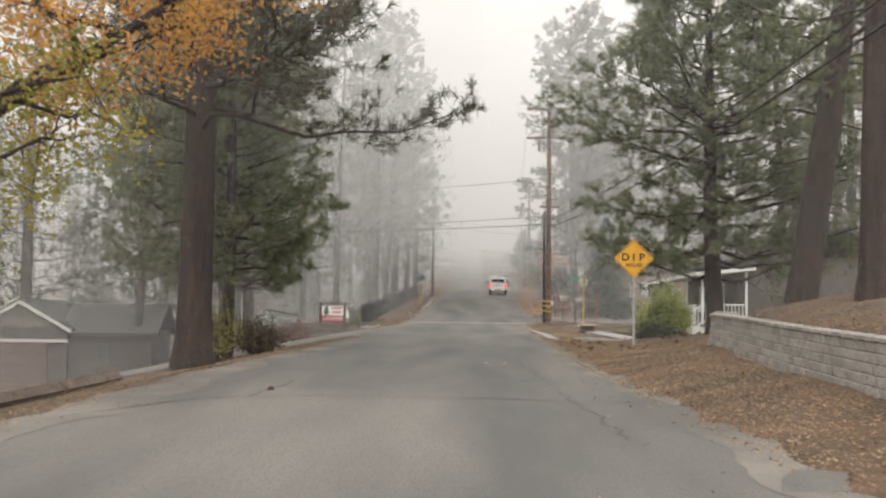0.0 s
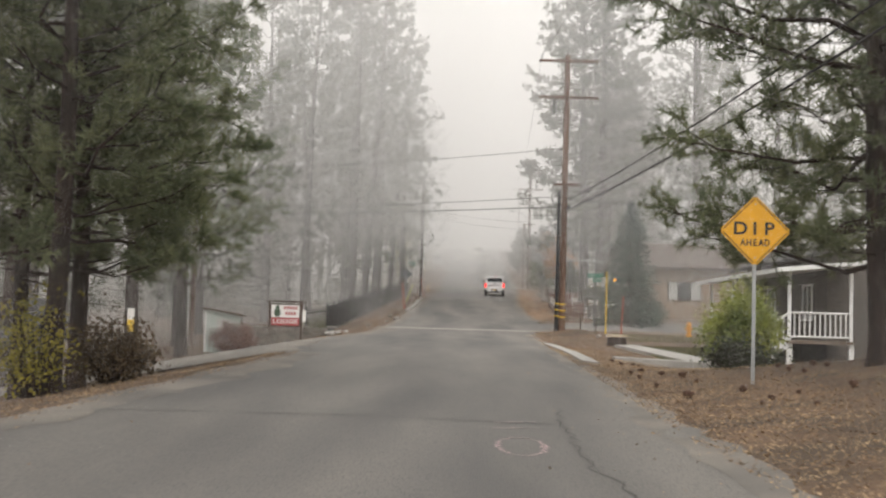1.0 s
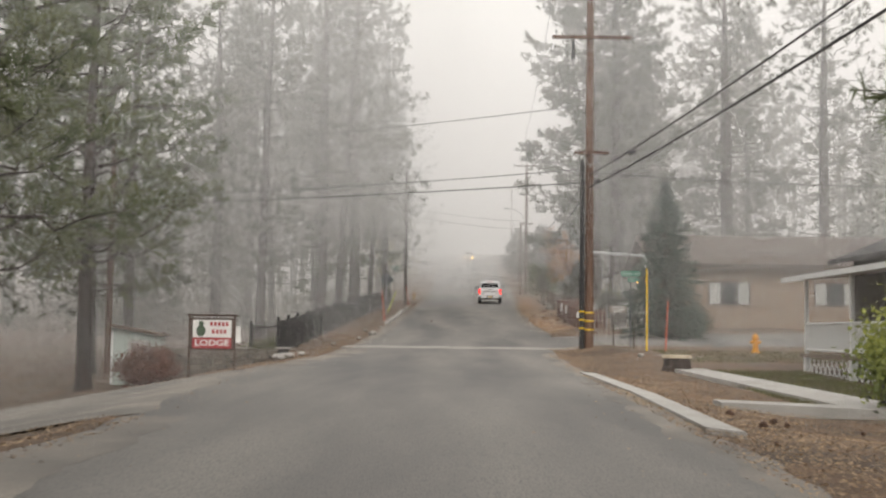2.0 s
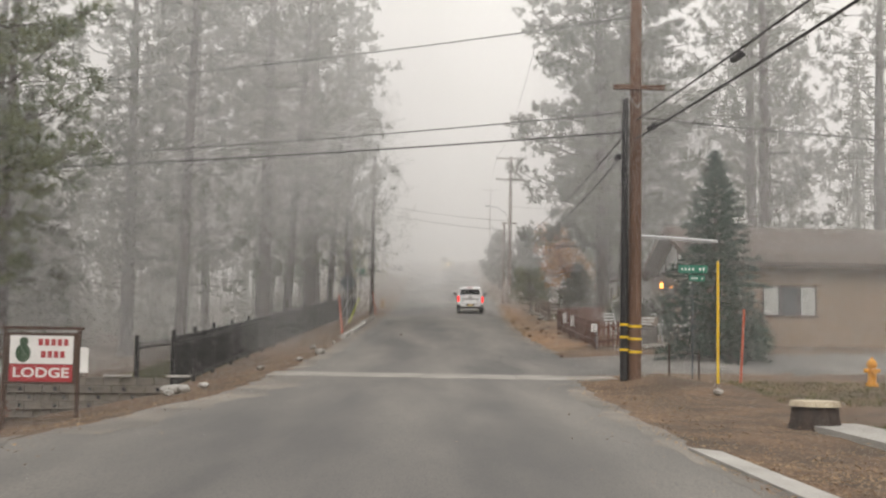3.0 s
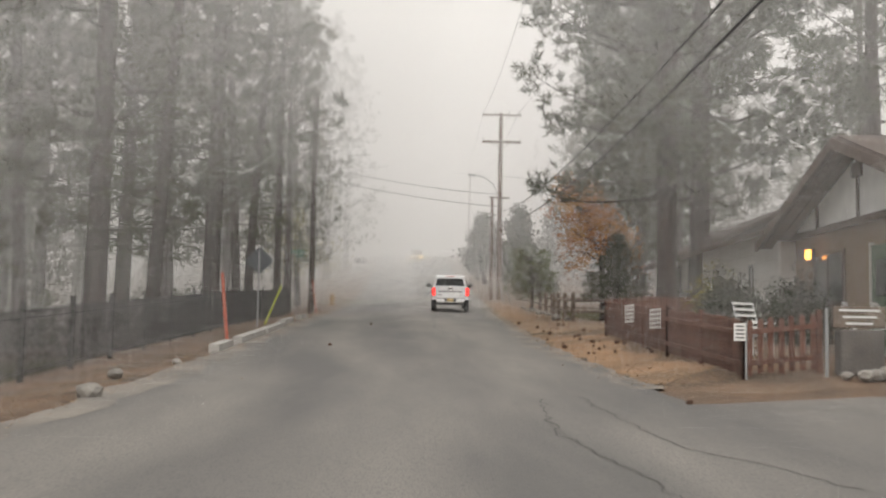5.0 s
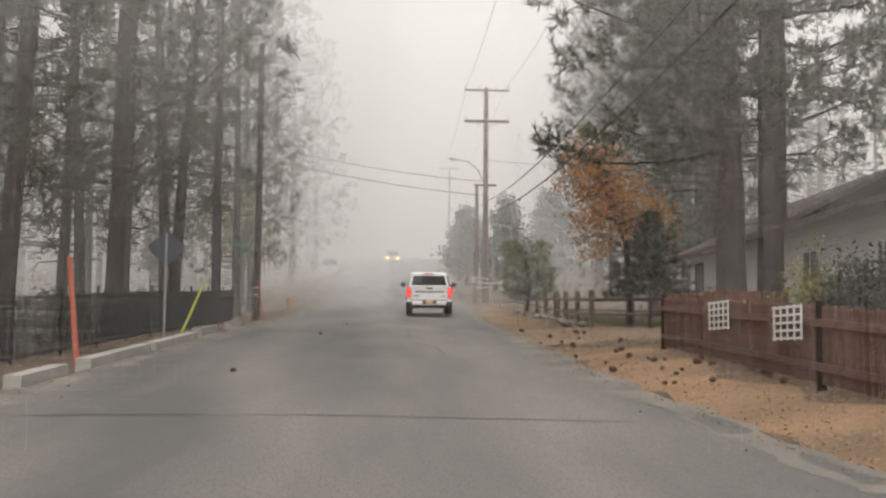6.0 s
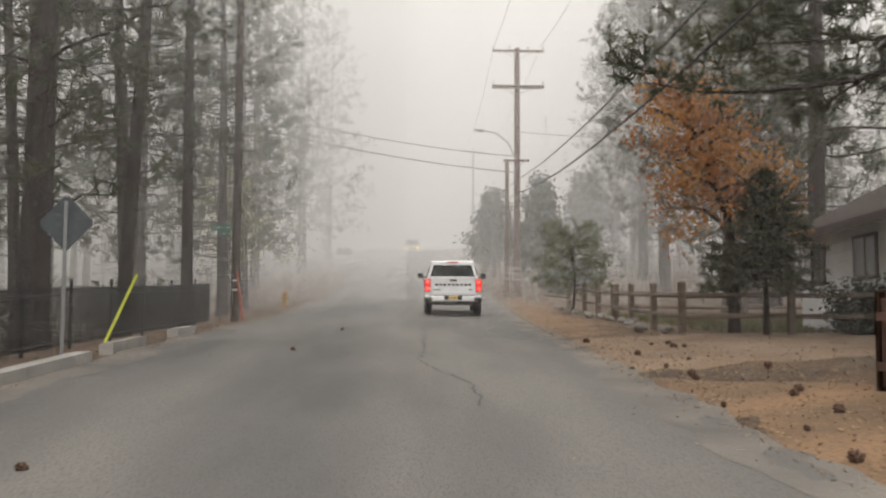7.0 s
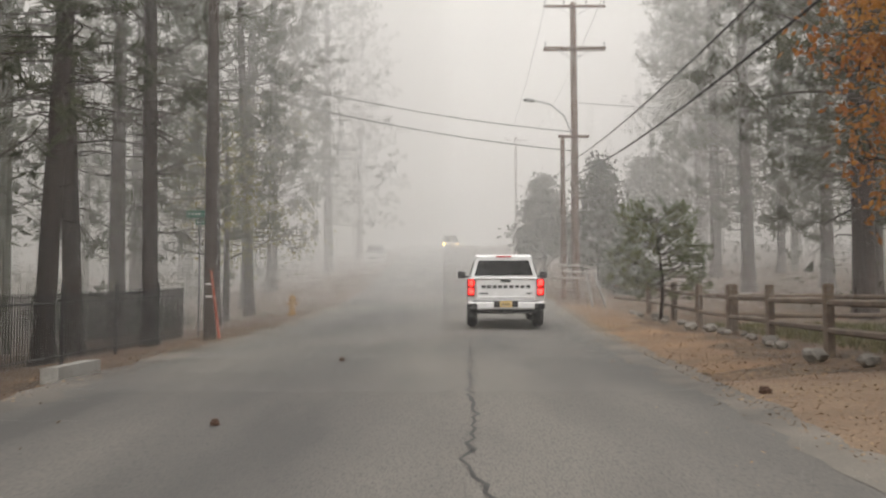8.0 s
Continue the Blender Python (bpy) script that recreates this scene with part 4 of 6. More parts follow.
# ---------------------------------------------------------------- signs and markers
def diamond_sign(x, y, zc):
    g = gz(x, y)
    ob = thing("road_sign", x, y, g, rz=0, label="yellow diamond warning sign on a steel post", category="road sign")
    part("post", boxed(0, 0.03, (zc + 0.45 - g) / 2 - 0.15, 0.06, 0.04, zc + 0.45 - g + 0.3, 0.006), STEEL, ob)
    z = zc - g
    a = 0.60
    b = bmesh.new()
    prism(b, [(0, z - a), (a, z), (0, z + a), (-a, z)], 0.006)
    bmesh.ops.bevel(b, geom=[e for e in b.edges if abs(e.verts[0].co.y - e.verts[1].co.y) > 0.004], offset=0.04, segments=3, affect="EDGES")
    panel = part("panel", b, SIGN_YELLOW, ob)
    b = bmesh.new()
    for k in range(4):
        t = math.pi / 2 * k
        p, q = (math.sin(t) * 0.555, math.cos(t) * 0.555), (math.sin(t + math.pi / 2) * 0.555, math.cos(t + math.pi / 2) * 0.555)
        cx, cz, ang = (p[0] + q[0]) / 2, (p[1] + q[1]) / 2, math.degrees(math.atan2(q[1] - p[1], q[0] - p[0]))
        box(b, cx, -0.0065, z + cz, 0.72, 0.004, 0.016, ry=-ang)
    part("border", b, SIGN_BLACK, panel)
    for dx, ch in ((-0.245, "D"), (-0.005, "I"), (0.235, "P")):
        lettering(ch, 0.30, SIGN_BLACK, panel, pose(dx, -0.005, z + 0.03, 90), stretch=1.12)
    for k, ch in enumerate("AHEAD"):
        lettering(ch, 0.165, SIGN_BLACK, panel, pose(-0.2 + 0.1 * k, -0.005, z - 0.2, 90), stretch=0.8)
    for s in (-0.3, 0.3):
        part("bolt", rodded((0, -0.003, z + s * 1.5), (0, -0.012, z + s * 1.5), 0.014), STEEL, panel)


diamond_sign(6.95, 37.14, 4.78)


def sign_back(x, y, zc):
    g = gz(x, y)
    ob = thing("road_sign", x, y, g, rz=-4, label="grey metal back of a diamond road sign on its post", category="road sign")
    part("post", boxed(0, -0.03, (zc + 0.4 - g) / 2 - 0.15, 0.06, 0.04, zc + 0.4 - g + 0.3, 0.006), STEEL, ob)
    b = bmesh.new()
    prism(b, [(0, zc - g - 0.52), (0.52, zc - g), (0, zc - g + 0.52), (-0.52, zc - g)], 0.006)
    bmesh.ops.bevel(b, geom=[e for e in b.edges if abs(e.verts[0].co.y - e.verts[1].co.y) > 0.004], offset=0.04, segments=3, affect="EDGES")
    panel = part("panel", b, DULL_STEEL, ob)
    for k in (-0.3, 0.3):
        part("bolt", rodded((0, -0.05, zc - g + k), (0, -0.065, zc - g + k), 0.014), STEEL, panel)


sign_back(-2.8, 113.2, 6.92)


def lodge_sign(x, y):
    g = gz(x, y)
    ob = thing("lodge_sign", x, y, g, rz=2, label="red and white lodge sign on two dark posts", category="sign")
    top = 3.80 - g
    for s in (-0.72, 0.72):
        part("post", boxed(s, 0, (top - 0.02) / 2 - 0.15, 0.07, 0.07, top + 0.3, 0.006), BROWN, ob)
    part("cap", boxed(0, 0, top, 1.62, 0.14, 0.07, 0.01), BROWN, ob)
    board = part("board", boxed(0, 0, top - 0.60, 1.37, 0.05, 1.02, 0.006), BROWN, ob)
    part("white_panel", boxed(0, -0.03, top - 0.43, 1.24, 0.012, 0.56), SIGN_WHITE, board)
    part("red_panel", boxed(0, -0.03, top - 0.89, 1.24, 0.012, 0.34), SIGN_RED, board, "red panel")
    lettering("LODGE", 0.27, SIGN_WHITE, board, pose(0, -0.038, top - 0.89, 90), stretch=1.25)
    for z, w in ((-0.28, 0.62), (-0.52, 0.56)):
        for i in range(5 if z > -0.4 else 4):
            part("lettering_bar", boxed(-0.02 + i * 0.125 + (0.06 if z < -0.4 else 0), -0.04, top + z, 0.085, 0.006, 0.13), SIGN_RED, board)
    b = bmesh.new()
    bmesh.ops.create_uvsphere(b, u_segments=12, v_segments=8, radius=0.17, matrix=pose(-0.36, -0.035, top - 0.5) @ Matrix.Diagonal((0.9, 0.06, 1.1, 1)))
    bmesh.ops.create_uvsphere(b, u_segments=12, v_segments=8, radius=0.09, matrix=pose(-0.35, -0.035, top - 0.27) @ Matrix.Diagonal((1, 0.1, 1, 1)))
    part("emblem", b, SIGN_DARKGREEN, board, smooth=True)
    part("side_plate", boxed(0.84, -0.02, top - 0.62, 0.16, 0.02, 0.5), SIGN_WHITE, ob, "small white notice plate")


lodge_sign(-5.83, 69.41)


def name_blade(parent, x, y, z, w, rz, h=0.2):
    blade = part("name_plate", boxed(x, y, z, w, 0.012, h, 0.004, rz=rz), SIGN_GREEN, parent)
    m = pose(x, y, z, 0, 0, rz)
    n = int(w / 0.1)
    for i in range(n):
        if i == n // 2 + 1:
            continue
        c = m @ Vector((-w / 2 + 0.09 + i * (w - 0.18) / (n - 1), -0.009, 0))
        part("lettering_bar", boxed(c.x, c.y, c.z, 0.042, 0.004, h * 0.34, rz=rz), SIGN_WHITE, blade)


def street_sign(x, y, top, w1, w2, r1, r2, label):
    g = gz(x, y)
    ob = thing("street_sign", x, y, g, label=label, category="street sign")
    part("post", rodded((0, 0, -0.3), (0, 0, top - g), 0.02, seg=10), DULL_STEEL, ob)
    name_blade(ob, 0, -0.04, top - g - 0.02, w1, r1)
    name_blade(ob, 0.1, -0.04, top - g - 0.25, w2, r2, 0.15)


street_sign(8.5, 75.4, 5.62, 0.72, 0.5, -4, 25, "green street-name plates on a thin steel post")
street_sign(-3.35, 134.5, 8.95, 0.75, 0.55, 0, -30, "green street-name plates on a post by the iron fence")


def snow_stake(x, y, z0, z1, mat, label, lean=(0, 0), r=0.03):
    ob = thing("marker_stake", x, y, z0, label=label, category="marker stake", group="roadside stakes")
    part("stake", rodded((0, 0, -0.15), (lean[0], lean[1], z1 - z0), r, r * 0.9), mat, ob)
    part("tip", rodded((lean[0], lean[1], z1 - z0), (lean[0], lean[1], z1 - z0 + 0.02), r * 0.9, r * 0.5), mat, ob)


snow_stake(9.02, 74.9, gz(9.02, 74.9), 5.76, YELLOW, "upright yellow plastic marker stake on a mound", r=0.035)
snow_stake(9.95, 76.3, gz(9.95, 76.3), 4.62, ORANGE, "faded orange marker stake at the street corner", (0.1, 0), 0.035)
snow_stake(-2.26, 102.36, gz(-2.26, 102.36), 5.8, ORANGE, "faded orange marker stake behind the kerb", (-0.2, 0), 0.05)
snow_stake(-2.94, 116.3, gz(-2.94, 116.3), 6.2, LIME, "leaning lime-yellow marker stake behind the kerb", (0.6, 0.5), 0.035)
snow_stake(-1.9, 130.0, gz(-1.9, 130.0), 7.1, ORANGE, "faded orange stake leaning on the wooden pole", (-0.25, 0.1), 0.035)
for x, y in ((7.75, 74.6), (8.55, 74.9)):
    ob = thing("stub_post", x, y, gz(x, y), label="short rusty steel post in the mound", category="post", group="corner posts")
    part("post", boxed(0, 0, 0.3, 0.045, 0.04, 0.9, 0.006), DARKPOLE, ob)


def hydrant(x, y, mat, label):
    ob = thing("fire_hydrant", x, y, gz(x, y), label=label, category="fire hydrant")
    b = bmesh.new()
    rod(b, (0, 0, -0.1), (0, 0, 0.06), 0.16, seg=14)
    rod(b, (0, 0, 0.05), (0, 0, 0.5), 0.11, 0.10, 14)
    rod(b, (0, 0, 0.5), (0, 0, 0.54), 0.14, seg=14)
    part("barrel", b, mat, ob, smooth=False)
    b = bmesh.new()
    bmesh.ops.create_uvsphere(b, u_segments=14, v_segments=8, radius=0.125, matrix=pose(0, 0, 0.55) @ Matrix.Diagonal((1, 1, 1.1, 1)))
    rod(b, (0, 0, 0.66), (0, 0, 0.74), 0.03, seg=6)
    part("bonnet", b, mat, ob)
    for s in (-1, 1):
        part("nozzle", rodded((s * 0.08, 0, 0.38), (s * 0.2, 0, 0.38), 0.055, seg=10), mat, ob)
    part("pumper_nozzle", rodded((0, -0.08, 0.36), (0, -0.2, 0.36), 0.075, seg=10), mat, ob)


hydrant(13.3, 76.1, HYDRANT, "orange-yellow fire hydrant beside the side street")
hydrant(-1.95, 143.5, plain("dull_hydrant_paint", (0.40, 0.23, 0.06), 0.6), "yellow fire hydrant at the roadside")


# ---------------------------------------------------------------- iron fence
def iron_fence(points, label, h=1.35):
    """Posts, two rails and spear-topped pickets between points of the plan, stepping with the ground."""
    for (x0, y0), (x1, y1) in zip(points[:-1], points[1:]):
        z0, z1 = gz(x0, y0), gz(x1, y1)
        ob = thing("iron_fence_panel", x0, y0, z0, label=label, category="fence", group="iron fence panels")
        d = Vector((x1 - x0, y1 - y0, z1 - z0))
        pw = 0.1 if y0 < 100 else 0.065
        part("post", boxed(0, 0, h / 2 + 0.02, pw, pw, h + 0.34, 0.008), IRON, ob)
        for f in (0.16, h - 0.17):
            part("rail", rodded((0, 0, f), (d.x, d.y, d.z + f), 0.02, seg=4), IRON, ob)
        n = int(d.length / 0.12)
        me = None
        for k in range(1, n):
            u = k / n
            if me is None:
                b = rodded((0, 0, 0.06), (0, 0, h - 0.06), 0.014, seg=5)
                rod(b, (0, 0, h - 0.06), (0, 0, h + 0.04), 0.022, 0.002, 5)
                p = part("picket", b, IRON, ob)
                me = p.data
            else:
                p = link_mesh("picket", me, None, ob)
            p.matrix_basis = pose(d.x * u, d.y * u, d.z * u)


fence_y = [78.0, 77.0, 79.9, 83.3, 86.6, 90.0, 93.2, 96.4, 99.6, 102.8, 106.0, 109.2, 112.4, 115.6, 118.8, 122.0, 125.2, 128.4, 131.6, 133.8]
fence_x = [-6.07, -4.86, -4.88, -4.96, -4.94, -4.9, -4.8, -4.75, -4.7, -4.6, -4.5, -4.4, -4.35, -4.3, -4.25, -4.15, -4.05, -3.9, -3.75, -3.6]
iron_fence(list(zip(fence_x, fence_y)), "black iron fence panel with spear-topped pickets")


# ---------------------------------------------------------------- kerbs, slabs and low walls
def slab(name, outline, h, mat, label, category, lift=0.0):
    """A cast slab that lies on the ground along an outline of the plan."""
    x0, y0 = outline[0]
    ob = thing(name, x0, y0, gz(x0, y0), label=label, category=category)
    b = bmesh.new()
    lo = [b.verts.new((x - x0, y - y0, gz(x, y) - gz(x0, y0) - 0.15)) for x, y in outline]
    hi = [b.verts.new((x - x0, y - y0, gz(x, y) - gz(x0, y0) + h + lift)) for x, y in outline]
    b.faces.new(hi)
    for i in range(len(lo)):
        j = (i + 1) % len(lo)
        b.faces.new((lo[i], lo[j], hi[j], hi[i]))
    bmesh.ops.bevel(b, geom=[e for e in b.edges if abs(e.verts[0].co.z - e.verts[1].co.z) < 0.06], offset=0.012, segments=2, affect="EDGES")
    return part("slab", b, mat, ob)


def parking_kerb(x0, y0, x1, y1, w=0.24, h=0.17):
    d = Vector((x1 - x0, y1 - y0)).normalized()
    n = Vector((-d.y, d.x)) * w / 2
    slab("kerb_block", [(x0 - n.x, y0 - n.y), (x0 + n.x, y0 + n.y), (x1 + n.x, y1 + n.y), (x1 - n.x, y1 - n.y)], h, CONCRETE, "long pale concrete kerb block at the road edge", "kerb")


for a in ((-1.85, 97.5, -1.82, 99.6), (-1.78, 100.8, -1.7, 105.2), (-1.68, 105.6, -1.6, 110.2), (-1.85, 112.5, -1.75, 114.6), (-1.7, 117.5, -1.6, 119.0)):
    parking_kerb(*a)
slab("gutter_slab", [(5.0, 46.0), (5.4, 45.6), (5.6, 53.0), (5.35, 60.0), (5.0, 60.2), (5.15, 53.0)], 0.05, CONCRETE, "broken strip of concrete gutter at the road edge", "gutter")
slab("paving_strip", [(6.6, 52.2), (11.4, 52.2), (11.4, 53.0), (6.6, 52.9)], 0.07, CONCRETE, "pale concrete strip in the dirt before the house", "paving")
slab("garden_path", [(9.3, 53.05), (10.6, 53.05), (9.2, 66.0), (8.2, 66.0)], 0.06, CONCRETE, "pale concrete garden path", "path")


# ---------------------------------------------------------------- side street, gutter, drives, seams
def strip_mesh(name, rows, lift, mat, label, category, kind="structure", skirt=0.0, feather=0.0):
    """A sheet laid on the ground: rows of plan points, all of one length."""
    n = len(rows[0])
    vs = [(x, y, gz(x, y) + lift - (feather if j in (0, n - 1) else 0)) for row in rows for j, (x, y) in enumerate(row)]
    fs = [(i * n + j, i * n + j + 1, (i + 1) * n + j + 1, (i + 1) * n + j) for i in range(len(rows) - 1) for j in range(n - 1)]
    if skirt:
        # the sheet's edges turn down into the ground
        m = len(rows)
        loop = [j for j in range(n)] + [i * n + n - 1 for i in range(1, m)] + [(m - 1) * n + j for j in range(n - 2, -1, -1)] + [i * n for i in range(m - 2, 0, -1)]
        o = len(vs)
        vs += [(vs[i][0], vs[i][1], vs[i][2] - skirt) for i in loop]
        fs += [(loop[k], loop[(k + 1) % len(loop)], o + (k + 1) % len(loop), o + k) for k in range(len(loop))]
    return tagged(soup(name, vs, fs, mat, smooth=not skirt), label, category, kind=kind)


def span(x, lo, hi, n=12):
    return [(x, lo + (hi - lo) * i / n) for i in range(n + 1)]


street_rows = []
for x in [5.0, 5.8, 6.6, 7.4, 8.2, 9.5, 11, 13, 16, 20, 25, 32, 40, 55, 75]:
    flare = math.exp(-(x - 5.0) / 2.2)
    drift = 0.16 * max(0, x - 7)
    street_rows.append(span(x, 79.4 + drift - 0.9 * flare, 87.6 + drift + 1.4 * flare))
strip_mesh("side_street", street_rows, 0.008, ASPHALT, "grey asphalt side street meeting the road", "road", feather=0.06)
strip_mesh("driveway", [span(x, 47.5 - 0.2 * i, 61.0 + 0.25 * i, 16) for i, x in enumerate([-1.6, -2.2, -3.0, -4, -5.5, -7.5, -10, -14])], 0.004, PALE_EDGE, "worn pale driveway apron beside the road", "driveway")
strip_mesh("dirt_drive", [span(x, 108.5 + 0.1 * i, 117.5 + 0.3 * i, 12) for i, x in enumerate([6.2, 7.0, 8.0, 9.5, 11.5, 14, 18, 24])], 0.004, SAND, "pale dusty drive leading off the road", "driveway", feather=0.06)

def shoulder(side, y0, y1, width, seed):
    r = np.random.default_rng(seed)
    rows = []
    for y in np.arange(y0, y1, 0.3):
        e = float(left_edge(y)) if side < 0 else float(right_edge(y))
        w = width * (0.8 + 0.18 * math.sin(y * 0.33 + seed) + 0.1 * math.sin(y * 1.9 + seed) + r.normal(0, 0.03))
        out = e + side * (0.1 + 0.06 * math.sin(y * 1.3 + 2 * seed) + 0.04 * math.sin(y * 3.7) + r.normal(0, 0.015))
        rows.append([(out - side * max(0.12, w + 0.1) * k / 3, y) for k in range(4)])
    strip_mesh("shoulder", rows, 0.016, PALE_EDGE, "pale worn sandy edge of the asphalt", "shoulder")


for side, y0, y1, width, seed in ((-1, 5, 47, 0.9, 1), (-1, 61, 76, 1.0, 2), (-1, 79, 150, 0.6, 3), (1, 5, 75, 0.45, 4), (1, 90, 150, 0.6, 5)):
    shoulder(side, y0, y1, width, seed)

# drifts of fallen needles along the far verge
DUFF = material("orange_needle_duff", (0.30, 0.178, 0.095), (0.15, 0.095, 0.055), scale=0.5, fine=22, rough=0.95, bump=0.6, third=(0.10, 0.066, 0.042), detail=9)
for y0, y1 in ((91.0, 108.0), (118.5, 150.0)):
    rows = []
    for y in np.arange(y0, y1, 0.4):
        e = float(right_edge(y))
        end = min(1.0, (y - y0 + 0.3) / 2.0, (y1 - y + 0.1) / 2.0)
        w = (1.75 + 0.35 * math.sin(y * 0.5) + 0.2 * math.sin(y * 1.7)) * end
        rows.append([(e + 0.05 + 0.08 * math.sin(y * 2.1) + w * k / 4, y) for k in range(5)])
    strip_mesh("verge", rows, 0.0, DUFF, "orange-brown drift of fallen pine needles on the verge", "verge", feather=0.03)

rg = np.random.default_rng(19)
gut = []
for i, x in enumerate(np.linspace(-2.35, 6.9, 30)):
    w = rg.normal(0, 0.03)
    bend = -0.18 * smooth(5.0, 7.6, x)
    gut.append([(x, 76.4 + w + bend - 0.02 * x), (x, 76.85 + bend), (x, 77.3 + bend), (x, 77.75 + bend), (x, 78.2 + rg.normal(0, 0.03) + bend)])
GUTTER = material("worn_gutter_concrete", (0.31, 0.29, 0.26), (0.22, 0.205, 0.185), scale=1.1, fine=45, rough=0.9, bump=0.3, third=(0.15, 0.14, 0.125))
strip_mesh("cross_gutter", gut, 0.018, GUTTER, "pale concrete drainage gutter crossing the road", "gutter", skirt=0.25)


def seam(pts, width, label="dark tar-sealed crack in the asphalt", mat=None, seed=0, wiggle=0.05, lift=0.017):
    """A ribbon that wanders along plan points."""
    r = np.random.default_rng(seed)
    fine = []
    for (x0, y0), (x1, y1) in zip(pts[:-1], pts[1:]):
        n = max(4, int(math.hypot(x1 - x0, y1 - y0) / 0.25))
        fine += [(x0 + (x1 - x0) * i / n + r.normal(0, wiggle), y0 + (y1 - y0) * i / n + r.normal(0, wiggle)) for i in range(n)]
    fine.append(pts[-1])
    rows = []
    for i, (x, y) in enumerate(fine):
        a, b = fine[max(i - 1, 0)], fine[min(i + 1, len(fine) - 1)]
        d = Vector((b[0] - a[0], b[1] - a[1])).normalized()
        w = width * r.uniform(0.4, 1.2) / 2
        rows.append([(x - d.y * w, y + d.x * w), (x + d.y * w, y - d.x * w)])
    return strip_mesh("road_seam", rows, lift, mat or TAR, label, "crack")


FAINT = plain("weathered_crack", (0.062, 0.058, 0.053), 0.8)
seam([(-2.6, 16.0), (-1.6, 18.9), (0.2, 19.6), (2.5, 19.4), (4.6, 19.0)], 0.05, seed=1, wiggle=0.02)
seam([(-0.98, 19.2), (-1.0, 20.4), (-0.85, 21.5), (-0.87, 22.8)], 0.05, seed=2, wiggle=0.03)
seam([(-2.2, 31.2), (1.0, 31.4), (4.6, 30.8)], 0.04, seed=3, wiggle=0.02)
seam([(3.9, 14.0), (3.6, 20.0), (3.55, 24.0), (3.2, 29.0), (3.4, 33.0)], 0.02, seed=4, wiggle=0.06, mat=FAINT)
seam([(-2.4, 54.2), (1.0, 53.9), (3.4, 54.4)], 0.035, seed=5, wiggle=0.02, mat=FAINT)
seam([(4.2, 76.9), (4.6, 79.5), (4.2, 84.0), (4.5, 88.0)], 0.03, seed=6, wiggle=0.05, mat=FAINT)
seam([(1.6, 76.45), (1.9, 78.05)], 0.025, seed=7, wiggle=0.04, mat=FAINT, lift=0.026)
seam([(4.35, 76.35), (4.15, 78.05)], 0.03, seed=8, wiggle=0.04, mat=FAINT, lift=0.026)
seam([(-1.5, 94.4), (2.0, 94.7), (5.5, 94.2)], 0.045, seed=9, wiggle=0.02)
seam([(4.1, 104.5), (4.13, 107.2), (3.75, 108.8), (3.5, 110.8), (3.65, 113.0), (3.65, 116.0), (3.75, 120.0), (3.9, 125.0)], 0.045, seed=10, wiggle=0.04)
seam([(-0.8, 118.5), (1.2, 118.3)], 0.04, seed=11, wiggle=0.02, mat=FAINT)
seam([(5.1, 88.5), (5.3, 83.0), (6.2, 80.2)], 0.025, seed=12, wiggle=0.05, mat=FAINT)
# faint utility marking sprayed on the asphalt
ring_line = [(2.72 + 0.23 * math.cos(a), 28.95 + 0.7 * math.sin(a)) for a in np.linspace(0, 6.4, 26)]
PAINT = material("faded_spray_paint", (0.42, 0.31, 0.30), (0.24, 0.2, 0.195), scale=6, fine=30, rough=0.85, bump=0.1)
seam(ring_line, 0.045, "faded pinkish spray-paint ring on the asphalt", PAINT, 13, 0.015)
seam([(2.5, 31.1), (3.0, 31.25)], 0.06, "faded spray-paint dash on the asphalt", PAINT, 14, 0.01)
seam([(2.5, 30.5), (3.0, 30.6)], 0.05, "faded spray-paint dash on the asphalt", PAINT, 15, 0.01)


# ---------------------------------------------------------------- houses
def gable_roof(ob, x0, x1, y0, y1, ze, zr, along, mat, over=0.45, thick=0.14, name="roof"):
    """Two slopes over a rectangle of the plan; the ridge runs along x or y."""
    roof = None
    if along == "x":
        ym = (y0 + y1) / 2
        sl = (zr - ze) / (ym - y0)
        for s in (-1, 1):
            ya, za = (y0 - over, ze - over * sl) if s < 0 else (y1 + over, ze - over * sl)
            b = bmesh.new()
            pts = [(x0 - over, ya, za), (x1 + over, ya, za), (x1 + over, ym, zr), (x0 - over, ym, zr)]
            lo = [b.verts.new(p) for p in pts]
            hi = [b.verts.new((p[0], p[1], p[2] + thick)) for p in pts]
            b.faces.new(lo[::-1]), b.faces.new(hi)
            for i in range(4):
                b.faces.new((lo[i], lo[(i + 1) % 4], hi[(i + 1) % 4], hi[i]))
            part(name, b, mat, ob)
    else:
        xm = (x0 + x1) / 2
        sl = (zr - ze) / (xm - x0)
        for s in (-1, 1):
            xa, za = (x0 - over, ze - over * sl) if s < 0 else (x1 + over, ze - over * sl)
            b = bmesh.new()
            pts = [(xa, y0 - over, za), (xm, y0 - over, zr), (xm, y1 + over, zr), (xa, y1 + over, za)]
            lo = [b.verts.new(p) for p in pts]
            hi = [b.verts.new((p[0], p[1], p[2] + thick)) for p in pts]
            b.faces.new(lo[::-1]), b.faces.new(hi)
            for i in range(4):
                b.faces.new((lo[i], lo[(i + 1) % 4], hi[(i + 1) % 4], hi[i]))
            part(name, b, mat, ob)


